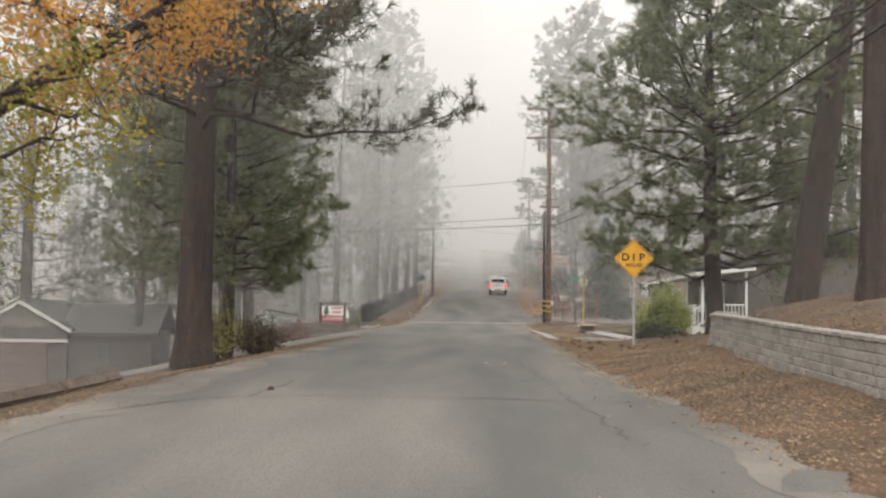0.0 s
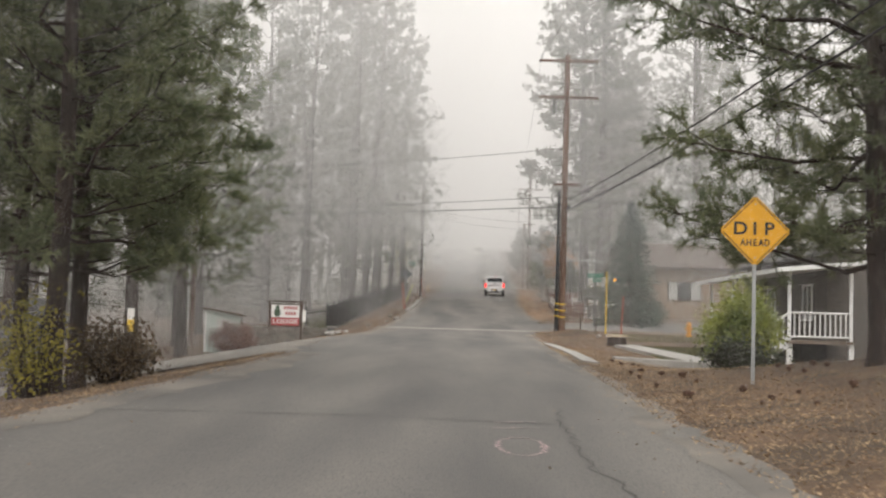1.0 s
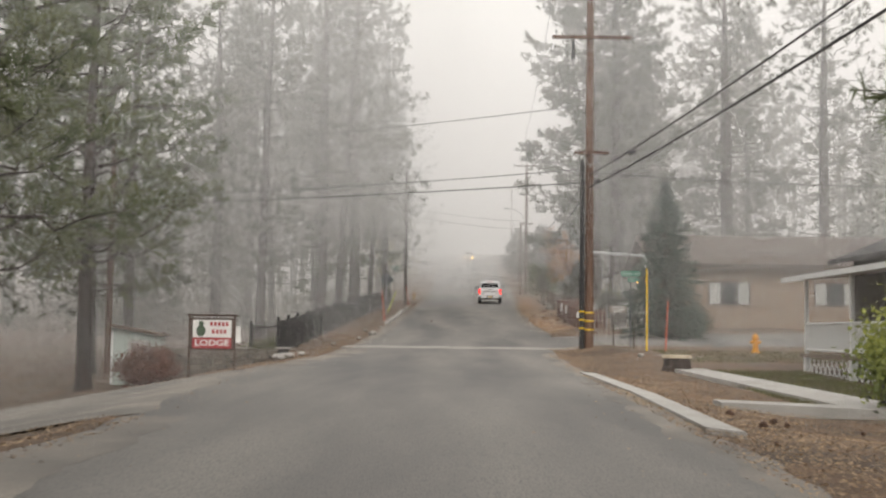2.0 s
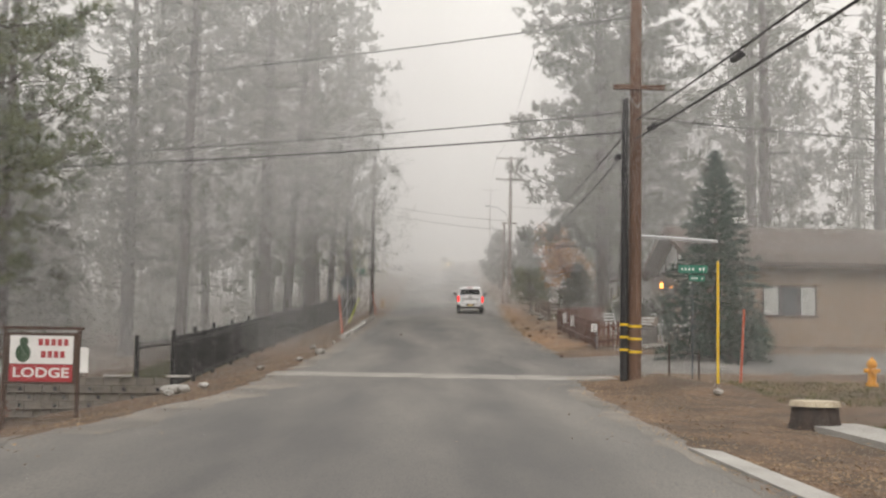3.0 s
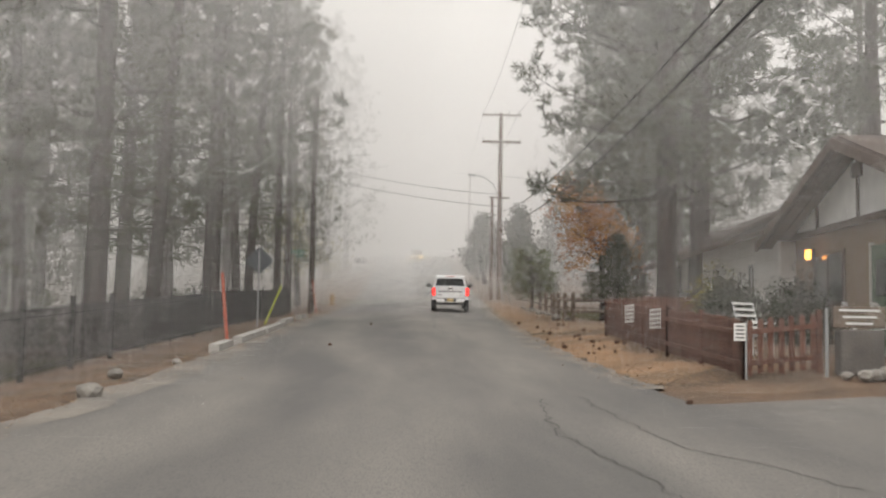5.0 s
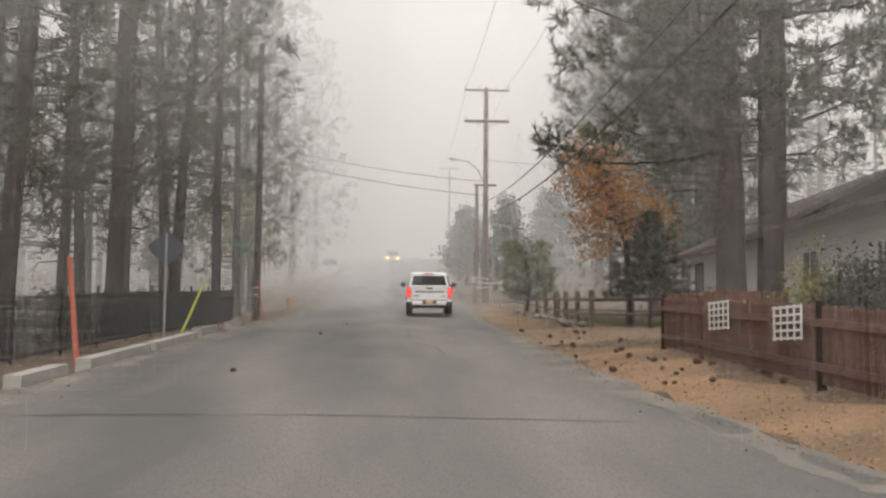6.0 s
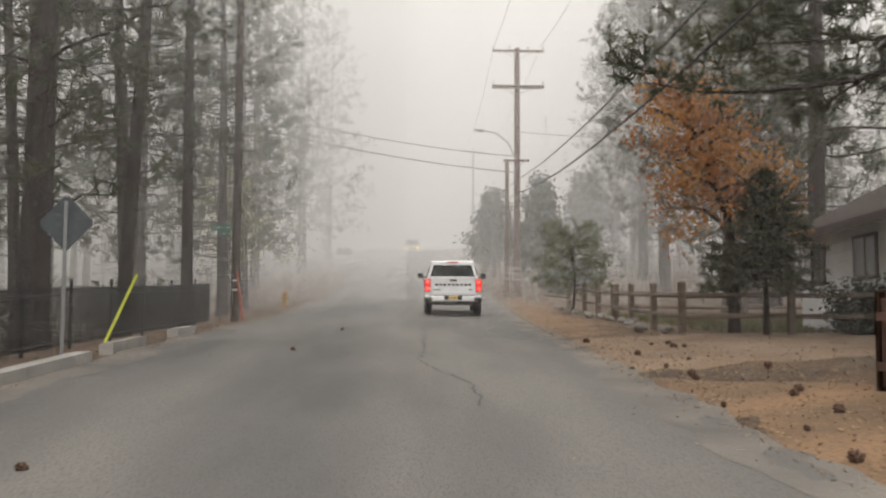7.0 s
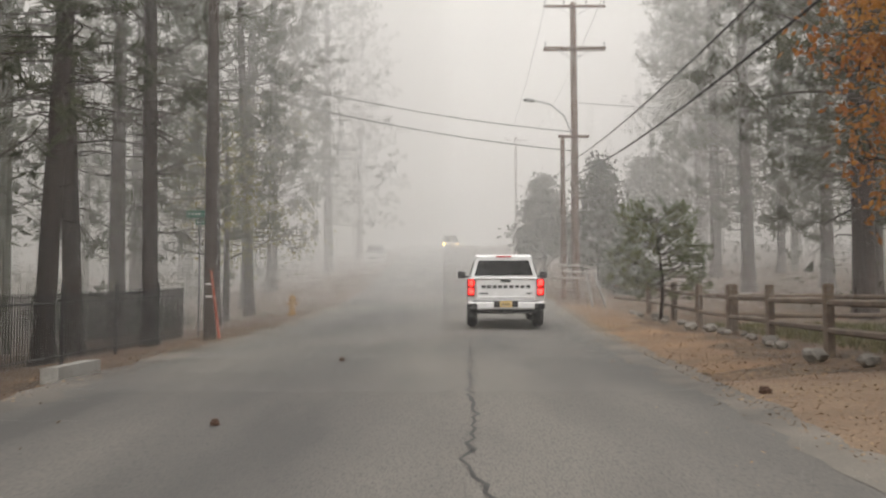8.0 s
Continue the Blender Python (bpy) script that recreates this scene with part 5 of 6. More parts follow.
def shingle_rows(ob, x0, x1, ya, za, yb, zb, mat, rows):
    """Overlapping shingle courses on a slope that faces -y."""
    for k in range(rows):
        u = (k + 0.5) / rows
        ang = math.degrees(math.atan2(zb - za, yb - ya))
        ln = math.hypot(zb - za, yb - ya) / rows * 1.06
        part("shingle_course", boxed((x0 + x1) / 2, ya + (yb - ya) * u, za + (zb - za) * u + 0.02, x1 - x0, ln, 0.025, rx=ang + 2.0), mat, ob)


def window(ob, x, y, z, w, h, face="y", mat=None, trim=None, mullions=1):
    """A framed pane set 3 cm proud of a wall that faces -y or -x."""
    m = pose(x, y, z, 0, 0, 0 if face == "y" else -90)
    trim = trim or BROWN
    wob = new("window")
    wob.parent = ob
    wob.matrix_basis = m
    part("pane", boxed(0, -0.005, 0, w, 0.02, h), mat or GLASS, wob)
    for dx, dz, sx, sz in ((0, h / 2, w + 0.14, 0.07), (0, -h / 2, w + 0.18, 0.08), (-w / 2, 0, 0.07, h), (w / 2, 0, 0.07, h)):
        part("frame", boxed(dx, -0.02, dz, sx, 0.05, sz, 0.006), trim, wob)
    for k in range(mullions):
        part("mullion", boxed(-w / 2 + w * (k + 1) / (mullions + 1), -0.017, 0, 0.04, 0.035, h), trim, wob)


def corner_house():
    ob = thing("house", 0, 0, 0, label="low tan house with a white gable and brown shingle roof", category="house")
    g = 3.45
    ym, eave, ridge = 96.2, 6.95, 8.62
    part("wall", boxed(19.2, ym, (g + eave) / 2, 12.8, 10.0, eave - g), TAN, ob)
    gable_roof(ob, 12.55, 25.6, 91.2, 101.2, eave, ridge, "x", SHINGLE, 0.6, 0.16)
    shingle_rows(ob, 11.98, 26.2, 90.62, 6.92, 96.15, ridge + 0.16, SHINGLE, 18)
    # boarded gable that looks towards the road
    b = bmesh.new()
    prism(b, [(-5.0, eave), (5.0, eave), (0, ridge - 0.02)], 0.12, pose(12.75, ym, 0, 0, 0, 90))
    part("gable", b, WHITE, ob, "white boarded gable")
    for y, h in ((99.2, 0.55), (96.6, 1.4), (94.0, 0.8)):
        part("batten", boxed(12.66, y, eave + 0.08 + h / 2, 0.05, 0.09, h), BROWN, ob)
    part("gable_beam", boxed(12.66, ym, eave, 0.08, 10.1, 0.16), BROWN, ob)
    part("gable_vent", boxed(12.65, 96.6, 8.12, 0.06, 0.55, 0.34), BROWN, ob)
    tilt = math.degrees(math.atan2(ridge - eave, 5.0))
    for s in (-1, 1):
        part("barge_board", boxed(11.93, ym + s * 2.82, ridge - 0.93, 0.06, 5.95, 0.24, rx=-s * tilt), BROWN, ob)
        for x in (12.2, 12.5):
            part("soffit_board", boxed(x, ym + s * 2.8, ridge - 0.98, 0.26, 5.8, 0.03, rx=-s * tilt), BROWN, ob)
    window(ob, 12.76, 98.7, 5.75, 2.0, 1.25, "x", mullions=1)
    door = part("door", boxed(12.76, 95.4, 4.95, 0.06, 1.25, 2.75), SIGN_DARKGREEN, ob, "dark green front door")
    part("door_pane", boxed(12.72, 95.4, 5.6, 0.02, 0.7, 0.8), GLASS, door)
    for y in (94.72, 96.08):
        part("door_casing", boxed(12.75, y, 4.98, 0.08, 0.1, 2.85), CREAM, ob)
    for x in (15.85, 21.2):
        window(ob, x, 91.18, 5.46, 2.1, 1.15, trim=BROWN, mullions=2)
        for k in (-0.72, 0.72):
            part("curtain", boxed(x + k, 91.16, 5.46, 0.55, 0.012, 1.08), CURTAIN, ob, "pale drawn curtain")
    # pale wing behind
    part("wing_wall", boxed(15.2, 105.2, (g + 7.15) / 2, 5.6, 8.0, 7.15 - g), CREAM, ob)
    gable_roof(ob, 12.4, 18.0, 101.4, 109.2, 7.2, 8.1, "y", SHINGLE, 0.55, name="wing_roof")
    window(ob, 12.36, 107.4, 6.05, 0.9, 1.0, "x", trim=CREAM)
    window(ob, 12.36, 103.6, 6.0, 0.6, 0.9, "x", trim=CREAM)
    for k in range(13):
        part("siding_board", boxed(12.375, 105.2, 3.85 + k * 0.27, 0.02, 7.9, 0.25), CREAM, ob)
    lamp = part("porch_lamp", boxed(12.66, 99.55, 6.4, 0.12, 0.14, 0.3, 0.02), CARBLACK, ob, "lit wall lamp")
    part("bulb", boxed(12.55, 99.55, 6.4, 0.12, 0.17, 0.24, 0.04), PORCH, lamp)


corner_house()


def pale_house():
    ob = thing("house", 16.6, 117.6, gz(16.6, 117.6) - 0.3, label="pale boarded house with brown eaves behind the great pines", category="house")
    z = 7.75 - gz(16.6, 117.6) + 0.3
    part("wall", boxed(0, 0, z / 2, 5.9, 9.4, z), WHITE, ob)
    for k in range(int(z / 0.24)):
        part("siding_board", boxed(-2.965, 0, 0.2 + k * 0.24, 0.024, 9.3, 0.225), WHITE, ob)
    gable_roof(ob, -2.95, 2.95, -4.7, 4.7, z, z + 1.45, "y", SHINGLE, 0.7)
    for s in (-1, 1):
        part("fascia", boxed(s * 3.62, 0, z - 0.28, 0.05, 10.8, 0.2), BROWN, ob)
    window(ob, -2.98, 0.4, z - 0.95, 1.3, 0.95, "x", trim=BROWN)
    window(ob, -2.98, 3.4, z - 0.95, 0.9, 0.95, "x", trim=BROWN)


pale_house()


def porch_house():
    ob = thing("house", 0, 0, 0, label="white-railed porch house behind a bush", category="house")
    g = gz(13.5, 57)
    f = g + 0.75
    part("wall", boxed(18.4, 62.0, g + 1.9, 8.6, 11.0, 3.9), material("brown_grey_siding", (0.115, 0.1, 0.085), scale=2, fine=25, bump=0.2), ob)
    gable_roof(ob, 14.1, 22.7, 56.5, 67.5, g + 3.7, g + 5.4, "y", DARKROOF, 0.6)
    part("porch_floor", boxed(13.4, 61.0, f - 0.05, 2.1, 12.4, 0.1), GREYWOOD, ob)
    part("porch_roof", boxed(13.3, 61.0, f + 2.35, 2.8, 13.2, 0.14, ry=-6), WHITE, ob)
    window(ob, 14.08, 58.6, f + 1.3, 1.1, 1.2, "x", trim=WHITE)
    window(ob, 14.08, 63.4, f + 1.3, 1.1, 1.2, "x", trim=WHITE)
    for x, y in ((12.45, 55.0), (12.45, 58.9), (12.45, 62.8), (12.45, 66.8), (14.4, 55.0)):
        part("porch_post", boxed(x, y, f + 1.15, 0.1, 0.1, 2.4, 0.008), WHITE, ob)
        part("pier", boxed(x, y, (g - 0.3 + f) / 2, 0.16, 0.16, f - g + 0.3), WHITE, ob)

    def railing(p, q, zp, zq):
        p, q = Vector(p), Vector(q)
        for o in (0.12, 0.88):
            part("rail", rodded((p.x, p.y, zp + o), (q.x, q.y, zq + o), 0.035, seg=4), WHITE, ob)
        n = max(2, int((q - p).length / 0.16))
        me = None
        for k in range(1, n):
            c = p.lerp(q, k / n)
            z = zp + (zq - zp) * k / n
            if me is None:
                o2 = part("baluster", boxed(0, 0, 0.5, 0.035, 0.035, 0.78), WHITE, ob)
                me = o2.data
            else:
                o2 = link_mesh("baluster", me, None, ob)
            o2.matrix_basis = pose(c.x, c.y, z)
    railing((12.45, 58.9), (12.45, 62.8), f, f)
    railing((12.45, 62.8), (12.45, 66.8), f, f)
    railing((12.45, 55.0), (14.4, 55.0), f, f)
    railing((12.45, 56.4), (12.45, 58.9), f, f)
    for k in range(4):
        part("step", boxed(12.35 - 0.24 * (k + 0.5), 55.7, f - 0.18 * (k + 1), 0.26, 1.25, 0.06, 0.006), WHITE, ob)
    for y in (55.0, 56.4):
        railing((12.45, y), (11.4, y), f, f - 0.75)
        part("newel", boxed(11.4, y, f - 0.75 + 0.45, 0.1, 0.1, 1.1, 0.008), WHITE, ob)
        part("stringer", boxed(11.9, y, f - 0.45, 1.35, 0.05, 0.24, ry=-36), WHITE, ob)
    # diagonal lattice skirting
    for k in range(26):
        y = 56.6 + k * 0.4
        for s in (-1, 1):
            part("lattice_lath", boxed(12.42, y, g + 0.3, 0.012, 0.04, 0.85, rx=45 * s), WHITE, ob)


porch_house()


def garage():
    g = gz(-18.5, 54) - 0.1
    dark = material("dark_brown_siding", (0.06, 0.047, 0.04), scale=2, fine=25, bump=0.2)
    dull = material("dull_cream_paint", (0.15, 0.135, 0.115), scale=2, fine=25, bump=0.1)
    ob = thing("garage", -18.6, 56.0, g, rz=4, label="small dark garage with a pale-trimmed gable", category="garage")
    part("wall", boxed(0, 3.0, 1.3, 4.2, 6.0, 2.8), dark, ob)
    b = bmesh.new()
    prism(b, [(-2.1, 2.7), (2.1, 2.7), (0, 3.85)], 0.1, pose(0, -0.02, 0))
    part("gable", b, dull, ob)
    gable_roof(ob, -2.1, 2.1, 0, 6.0, 2.7, 3.9, "y", DARKROOF, 0.3)
    for s in (-1, 1):
        part("barge_board", boxed(s * 1.15, -0.36, 3.22, 2.75, 0.05, 0.15, ry=s * 29.7), CREAM, ob, "pale barge board")
    part("fascia", boxed(0, -0.12, 2.1, 4.3, 0.08, 0.12), CREAM, ob)
    door = part("garage_door", boxed(-0.3, -0.05, 1.0, 3.0, 0.06, 2.0), BROWN, ob)
    for k in range(4):
        part("door_panel", boxed(-0.3, -0.09, 0.28 + k * 0.5, 2.85, 0.03, 0.43, 0.01), BROWN, door)
    part("side_wall", boxed(4.0, 2.6, 1.25, 3.8, 4.6, 2.7), dark, ob)
    gable_roof(ob, 2.0, 5.9, 0.3, 4.9, 2.55, 3.75, "x", DARKROOF, 0.35, name="side_roof")
    window(ob, 3.6, 0.27, 1.5, 0.5, 0.9, mullions=0, trim=dull)


garage()


def small_shed():
    x, y = -9.7, 75.0
    g = gz(x, y) - 0.05
    ob = thing("shed", x, y, g, rz=8, label="small pale green shed with a sloping roof", category="shed")
    b = bmesh.new()
    prism(b, [(-0.85, 0), (0.85, 0), (0.85, 1.75), (-0.85, 2.05)], 1.8)
    part("wall", b, material("pale_green_paint", (0.46, 0.51, 0.47), (0.38, 0.43, 0.39), scale=2, fine=25, bump=0.15), ob)
    part("roof", boxed(0, 0, 1.97, 2.05, 2.15, 0.09, 0.01, ry=10), GREYWOOD, ob)
    part("door", boxed(0.1, -0.93, 0.85, 0.75, 0.05, 1.55, 0.01), CREAM, ob)
    part("corner_board", boxed(-0.82, -0.92, 1.0, 0.08, 0.04, 1.95), WHITE, ob)


small_shed()


# ---------------------------------------------------------------- timber fences
def picket_fence():
    """Red-stained board fence along the drive side and gate end, each board a piece of its own."""
    ob = thing("picket_fence", 0, 0, 0, label="weathered red-stained picket fence round the yard", category="fence")
    me = None
    line = [(9.55, 90.5), (8.25, 90.5), (8.2, 96.0), (8.35, 104.5), (11.5, 106.6)]
    r = random.Random(5)
    for i, ((x0, y0), (x1, y1)) in enumerate(zip(line[:-1], line[1:])):
        ln = math.hypot(x1 - x0, y1 - y0)
        rot = math.degrees(math.atan2(y1 - y0, x1 - x0))
        step = 0.17 if i == 0 else 0.115
        n = int(ln / step)
        for k in range(n):
            u = (k + 0.5) / n
            x, y = x0 + (x1 - x0) * u, y0 + (y1 - y0) * u
            if me is None:
                b = bmesh.new()
                prism(b, [(-0.05, 0.04), (0.05, 0.04), (0.05, 0.93), (0.03, 0.98), (-0.03, 0.98), (-0.05, 0.93)], 0.02)
                p = part("picket", b, REDWOOD, ob)
                me = p.data
            else:
                p = link_mesh("picket", me, None, ob)
            hgt = 1.0 if i < 3 else 1.05
            p.matrix_basis = pose(x, y, gz(x, y) + r.uniform(-0.015, 0.015), 0, r.uniform(-1.2, 1.2), rot) @ Matrix.Diagonal((1, 1, hgt, 1))
        for o in (0.25, 0.78):
            off = Vector((math.sin(radians(rot)), -math.cos(radians(rot)))) * -0.035
            part("rail", boxed(0, 0, 0, ln, 0.04, 0.09), REDWOOD, ob).matrix_basis = (
                pose((x0 + x1) / 2 + off.x, (y0 + y1) / 2 + off.y, (gz(x0, y0) + gz(x1, y1)) / 2 + o, 0, -math.degrees(math.atan2(gz(x1, y1) - gz(x0, y0), ln)), rot))
        m = max(1, int(ln / 2.4))
        for k in range(m + 1):
            x, y = x0 + (x1 - x0) * k / m, y0 + (y1 - y0) * k / m
            part("post", boxed(x, y, gz(x, y) + 0.45, 0.09, 0.09, 1.2, 0.008), REDWOOD, ob)
    # small lattice panels hung on the outer face
    for x, y, rz in ((8.2, 100.3, 91), (8.14, 97.0, 91)):
        lat = thing("lattice_panel", x, y, gz(x, y), rz, "small white lattice panel hung on the red fence", "lattice", "lattice panels")
        for k in range(5):
            part("lath", boxed(-0.48 + k * 0.24, 0, 0.75, 0.05, 0.012, 0.46), WHITE, lat)
            part("lath", boxed(0, 0.012, 0.55 + k * 0.1, 1.02, 0.012, 0.03), WHITE, lat)


picket_fence()


def yard_chair(x, y, rz, label):
    ob = thing("garden_chair", x, y, gz(x, y), rz, label, "chair", "garden chairs")
    for s in (-0.26, 0.26):
        part("leg", rodded((s, -0.22, 0), (s, -0.2, 0.62), 0.014), ALU, ob)
        part("leg", rodded((s, 0.25, 0), (s, 0.16, 0.45), 0.014), ALU, ob)
        part("back_post", rodded((s, 0.16, 0.42), (s, 0.38, 1.05), 0.014), ALU, ob)
        part("armrest", boxed(s, 0, 0.63, 0.05, 0.5, 0.025, 0.006), WHITE, ob)
    for k in range(5):
        part("seat_strap", boxed(0, -0.18 + k * 0.09, 0.43, 0.52, 0.045, 0.008), WHITE, ob)
        part("back_strap", boxed(0, 0.2 + k * 0.042, 0.55 + k * 0.12, 0.52, 0.012, 0.04), WHITE, ob)


yard_chair(11.2, 92.6, 62, "white strapped aluminium garden chair in the yard")
yard_chair(11.9, 92.9, 55, "white strapped aluminium garden chair in the yard")
yard_chair(9.4, 93.6, 25, "white strapped garden chair behind the picket fence")


def yard_sign():
    ob = thing("yard_sign", 10.05, 90.0, gz(10.05, 90.0), label="weathered grey wooden board with unreadable lines, between steel posts", category="sign")
    board = part("board", boxed(0, 0, 0.95, 0.9, 0.05, 0.36, 0.01), GREYWOOD, ob)
    for k in range(3):
        part("lettering_bar", boxed(0.0, -0.03, 1.06 - k * 0.11, 0.7 - 0.12 * k, 0.006, 0.035), WHITE, board)
    part("plinth", boxed(0.05, 0.12, 0.36, 0.75, 0.3, 0.75, 0.03), material("dark_stone", (0.13, 0.115, 0.10), (0.085, 0.075, 0.068), scale=4, fine=25, bump=0.5), ob)
    for s in (-0.55, 0.62):
        part("post", rodded((s, 0, -0.2), (s, 0, 1.1), 0.03), STEEL, ob)


yard_sign()
ob = thing("fence_notice", 8.15, 90.43, gz(8.15, 90.43), label="small white notice on a thin post at the fence corner", category="sign")
part("post", rodded((0.12, 0, -0.1), (0.12, 0, 0.98), 0.02), STEEL, ob)
plate = part("plate", boxed(0, -0.03, 0.8, 0.2, 0.012, 0.3), SIGN_WHITE, ob)
for k in range(4):
    part("lettering_bar", boxed(0, -0.04, 0.9 - k * 0.065, 0.14, 0.004, 0.025), SIGN_BLACK, plate)


def rock(x, y, s, seed, label, group, mat=None, sink=0.25):
    r = np.random.default_rng(seed)
    b = bmesh.new()
    bmesh.ops.create_icosphere(b, subdivisions=2, radius=s)
    for v in b.verts:
        n = noise.noise(v.co * (1.6 / s) + Vector((seed * 7.1, 0, 0)))
        v.co *= 1 + 0.35 * n
        v.co.z *= 0.65
    o = tagged(part("rock", b, mat or STONE, None), label, "rock", group)
    o.matrix_basis = pose(x, y, gz(x, y) + s * 0.65 - s * sink, 0, 0, r.uniform(0, 360))


r = random.Random(9)
for k in range(14):
    rock(9.7 + k * 0.16 + r.uniform(-0.1, 0.1), 89.7 + r.uniform(-0.25, 0.2), r.uniform(0.09, 0.2), 100 + k, "pale rounded stone heaped below the yard sign", "heaped stones")
for k in range(24):
    y = 119.0 + k * 1.0
    rock(float(np.interp(y, [118, 128, 150], [8.95, 9.75, 9.9])) + r.uniform(-0.25, 0.25), y + r.uniform(-0.4, 0.4), r.uniform(0.08, 0.2), 140 + k, "grey stone lining the rail fence", "fence stones")
for k, (x, y, s) in enumerate(((-1.95, 87.3, 0.2), (-2.3, 84.1, 0.12), (-2.6, 91.5, 0.15), (-3.1, 80.9, 0.13), (8.4, 72.4, 0.12), (-2.0, 93.9, 0.1))):
    rock(x, y, s, 180 + k, "loose pale stone on the verge", "loose stones")


def rail_fence(pts, label, rails=2):
    for i, ((x0, y0), (x1, y1)) in enumerate(zip(pts[:-1], pts[1:])):
        ob = thing("rail_fence_panel", x0, y0, gz(x0, y0), label=label, category="fence", group="rail fence panels")
        d = Vector((x1 - x0, y1 - y0, gz(x1, y1) - gz(x0, y0)))
        part("post", boxed(0, 0, 0.48, 0.15, 0.14, 1.3, 0.02, rz=7 * i), GREYWOOD, ob)
        for z in (0.42, 0.86)[:rails]:
            b = rodded((0, 0.09, z), (d.x, d.y + 0.09, d.z + z - 0.03), 0.06, 0.05, 6)
            part("rail", b, GREYWOOD, ob)


RAIL = "weathered split-rail timber fence panel"
rail_fence([(9.2, 117.0), (9.45, 121.0), (9.75, 125.4), (10.0, 129.6), (10.2, 133.8), (10.4, 138.2), (10.4, 142.6), (9.9, 147.0)], RAIL)
rail_fence([(13.6, 116.0), (11.4, 116.5), (9.2, 117.0)], RAIL)
rail_fence([(10.1, 129.6), (14.4, 130.0), (18.8, 130.6)], RAIL)
for a in (0, 1):
    x, y = 9.6 - 0.5 * a, 147.4
    ob = thing("lean_pipe", x, y, gz(x, y), label="bent grey pipe leaning at the fence end", category="pipe", group="leaning pipes")
    part("pipe", rodded((0, 0, -0.05), (-0.45 + 0.2 * a, 0, 1.35), 0.035), STEEL, ob)


# ---------------------------------------------------------------- retaining wall of split-face blocks
def block_wall():
    ob = thing("retaining_wall", 0, 0, 0, label="curved low retaining wall of tan split-face blocks", category="retaining wall")
    line = [Vector((6.6, 5.0)), Vector((6.65, 12.0)), Vector((6.75, 15.5)), Vector((6.93, 20.0)), Vector((7.2, 25.0)), Vector((7.3, 27.4)), Vector((7.55, 28.4)), Vector((7.95, 29.0))]
    lens = [(b - a).length for a, b in zip(line[:-1], line[1:])]
    total = sum(lens)

    def at(s):
        for a, b, l in zip(line[:-1], line[1:], lens):
            if s <= l:
                return a.lerp(b, s / l), math.degrees(math.atan2(b.y - a.y, b.x - a.x))
            s -= l
        return line[-1], 0.0
    r = random.Random(3)
    shapes = []
    for k in range(5):
        b = boxed(0, 0, 0, 0.295, 0.22, 0.118, 0.012)
        for v in b.verts:
            v.co.y += 0.02 * noise.noise(v.co * 9 + Vector((k * 5.0, 0, 0)))
        shapes.append(part("block", b, BLOCK, ob))
    used = set()
    count = 0
    rest = []
    for row in range(6):
        s = 0.15 + (0.15 if row % 2 else 0)
        while s < total:
            p, ang = at(s)
            base = gz(p.x - 0.12, p.y) - 0.12
            k = r.randrange(5)
            z = base + 0.06 + row * 0.124
            m = pose(p.x + 0.012 * row, p.y, z, 0, r.uniform(-1, 1), ang + r.uniform(-2, 2))
            if p.y > 16.5:
                if k not in used:
                    used.add(k)
                    o = shapes[k]
                else:
                    o = link_mesh("block", shapes[k].data, None, ob)
                o.matrix_basis = m
                count += 1
            else:
                rest.append((k, m))
            s += 0.302
    vs, fs = [], []
    for k, m in rest:
        o = len(vs)
        vs += [m @ v.co for v in shapes[k].data.vertices]
        fs += [tuple(o + i for i in p.vertices) for p in shapes[k].data.polygons]
    tagged(soup("far_blocks", vs, fs, BLOCK, ob), kind="stuff")
    s = 0.25
    cap = None
    while s < total:
        p, ang = at(s)
        z = gz(p.x - 0.12, p.y) - 0.12 + 6 * 0.124 + 0.03
        if cap is None:
            o = part("cap_block", boxed(0, 0, 0, 0.49, 0.27, 0.06, 0.012), BLOCK, ob)
            cap = o.data
        else:
            o = link_mesh("cap_block", cap, None, ob)
        o.matrix_basis = pose(p.x + 0.06, p.y, z, 0, 0, ang + r.uniform(-1.5, 1.5))
        s += 0.5


block_wall()

# low cinder-block wall and timber edging on the other verge
CINDER = material("stained_cinder_block", (0.21, 0.185, 0.155), (0.14, 0.125, 0.105), scale=3, fine=22, rough=0.95, bump=0.6, vary=0.18)
ob = thing("cinder_block_wall", 0, 0, 0, label="low stained cinder-block wall with black plates as its shaded holes", category="wall")
me = shade_plate = None
for row in range(5):
    for k in range(13):
        x = -9.6 + k * 0.395 + (0.2 if row % 2 else 0)
        y = 74.6 + 0.1 * k
        m = pose(x, y, gz(-5.2, 76.0) - 0.56 + row * 0.2, 0, 0, 14)
        if me is None:
            p = part("block", boxed(0, 0, 0.095, 0.39, 0.19, 0.19, 0.008), CINDER, ob)
            me = p.data
        else:
            p = link_mesh("block", me, None, ob)
        p.matrix_basis = m
        # no real openings: thin black plates stand in for the shade inside the holes
        if row in (1, 2, 3) and k % 2 == row % 2:
            if shade_plate is None:
                q = part("open_core", boxed(0.1, -0.094, 0.095, 0.09, 0.012, 0.1), SIGN_BLACK, ob)
                shade_plate = q.data
            else:
                q = link_mesh("open_core", shade_plate, None, ob)
            q.matrix_basis = m
for k, (x, y, ln) in enumerate(((-8.7, 74.75, 0.5), (-7.0, 75.2, 0.5), (-5.9, 75.45, 0.7), (-4.45, 75.8, 0.6))):
    part("cap_block", boxed(x, y, gz(-5.2, 76.0) + 0.47, ln, 0.2, 0.06, 0.012, rz=14), CONCRETE, ob)
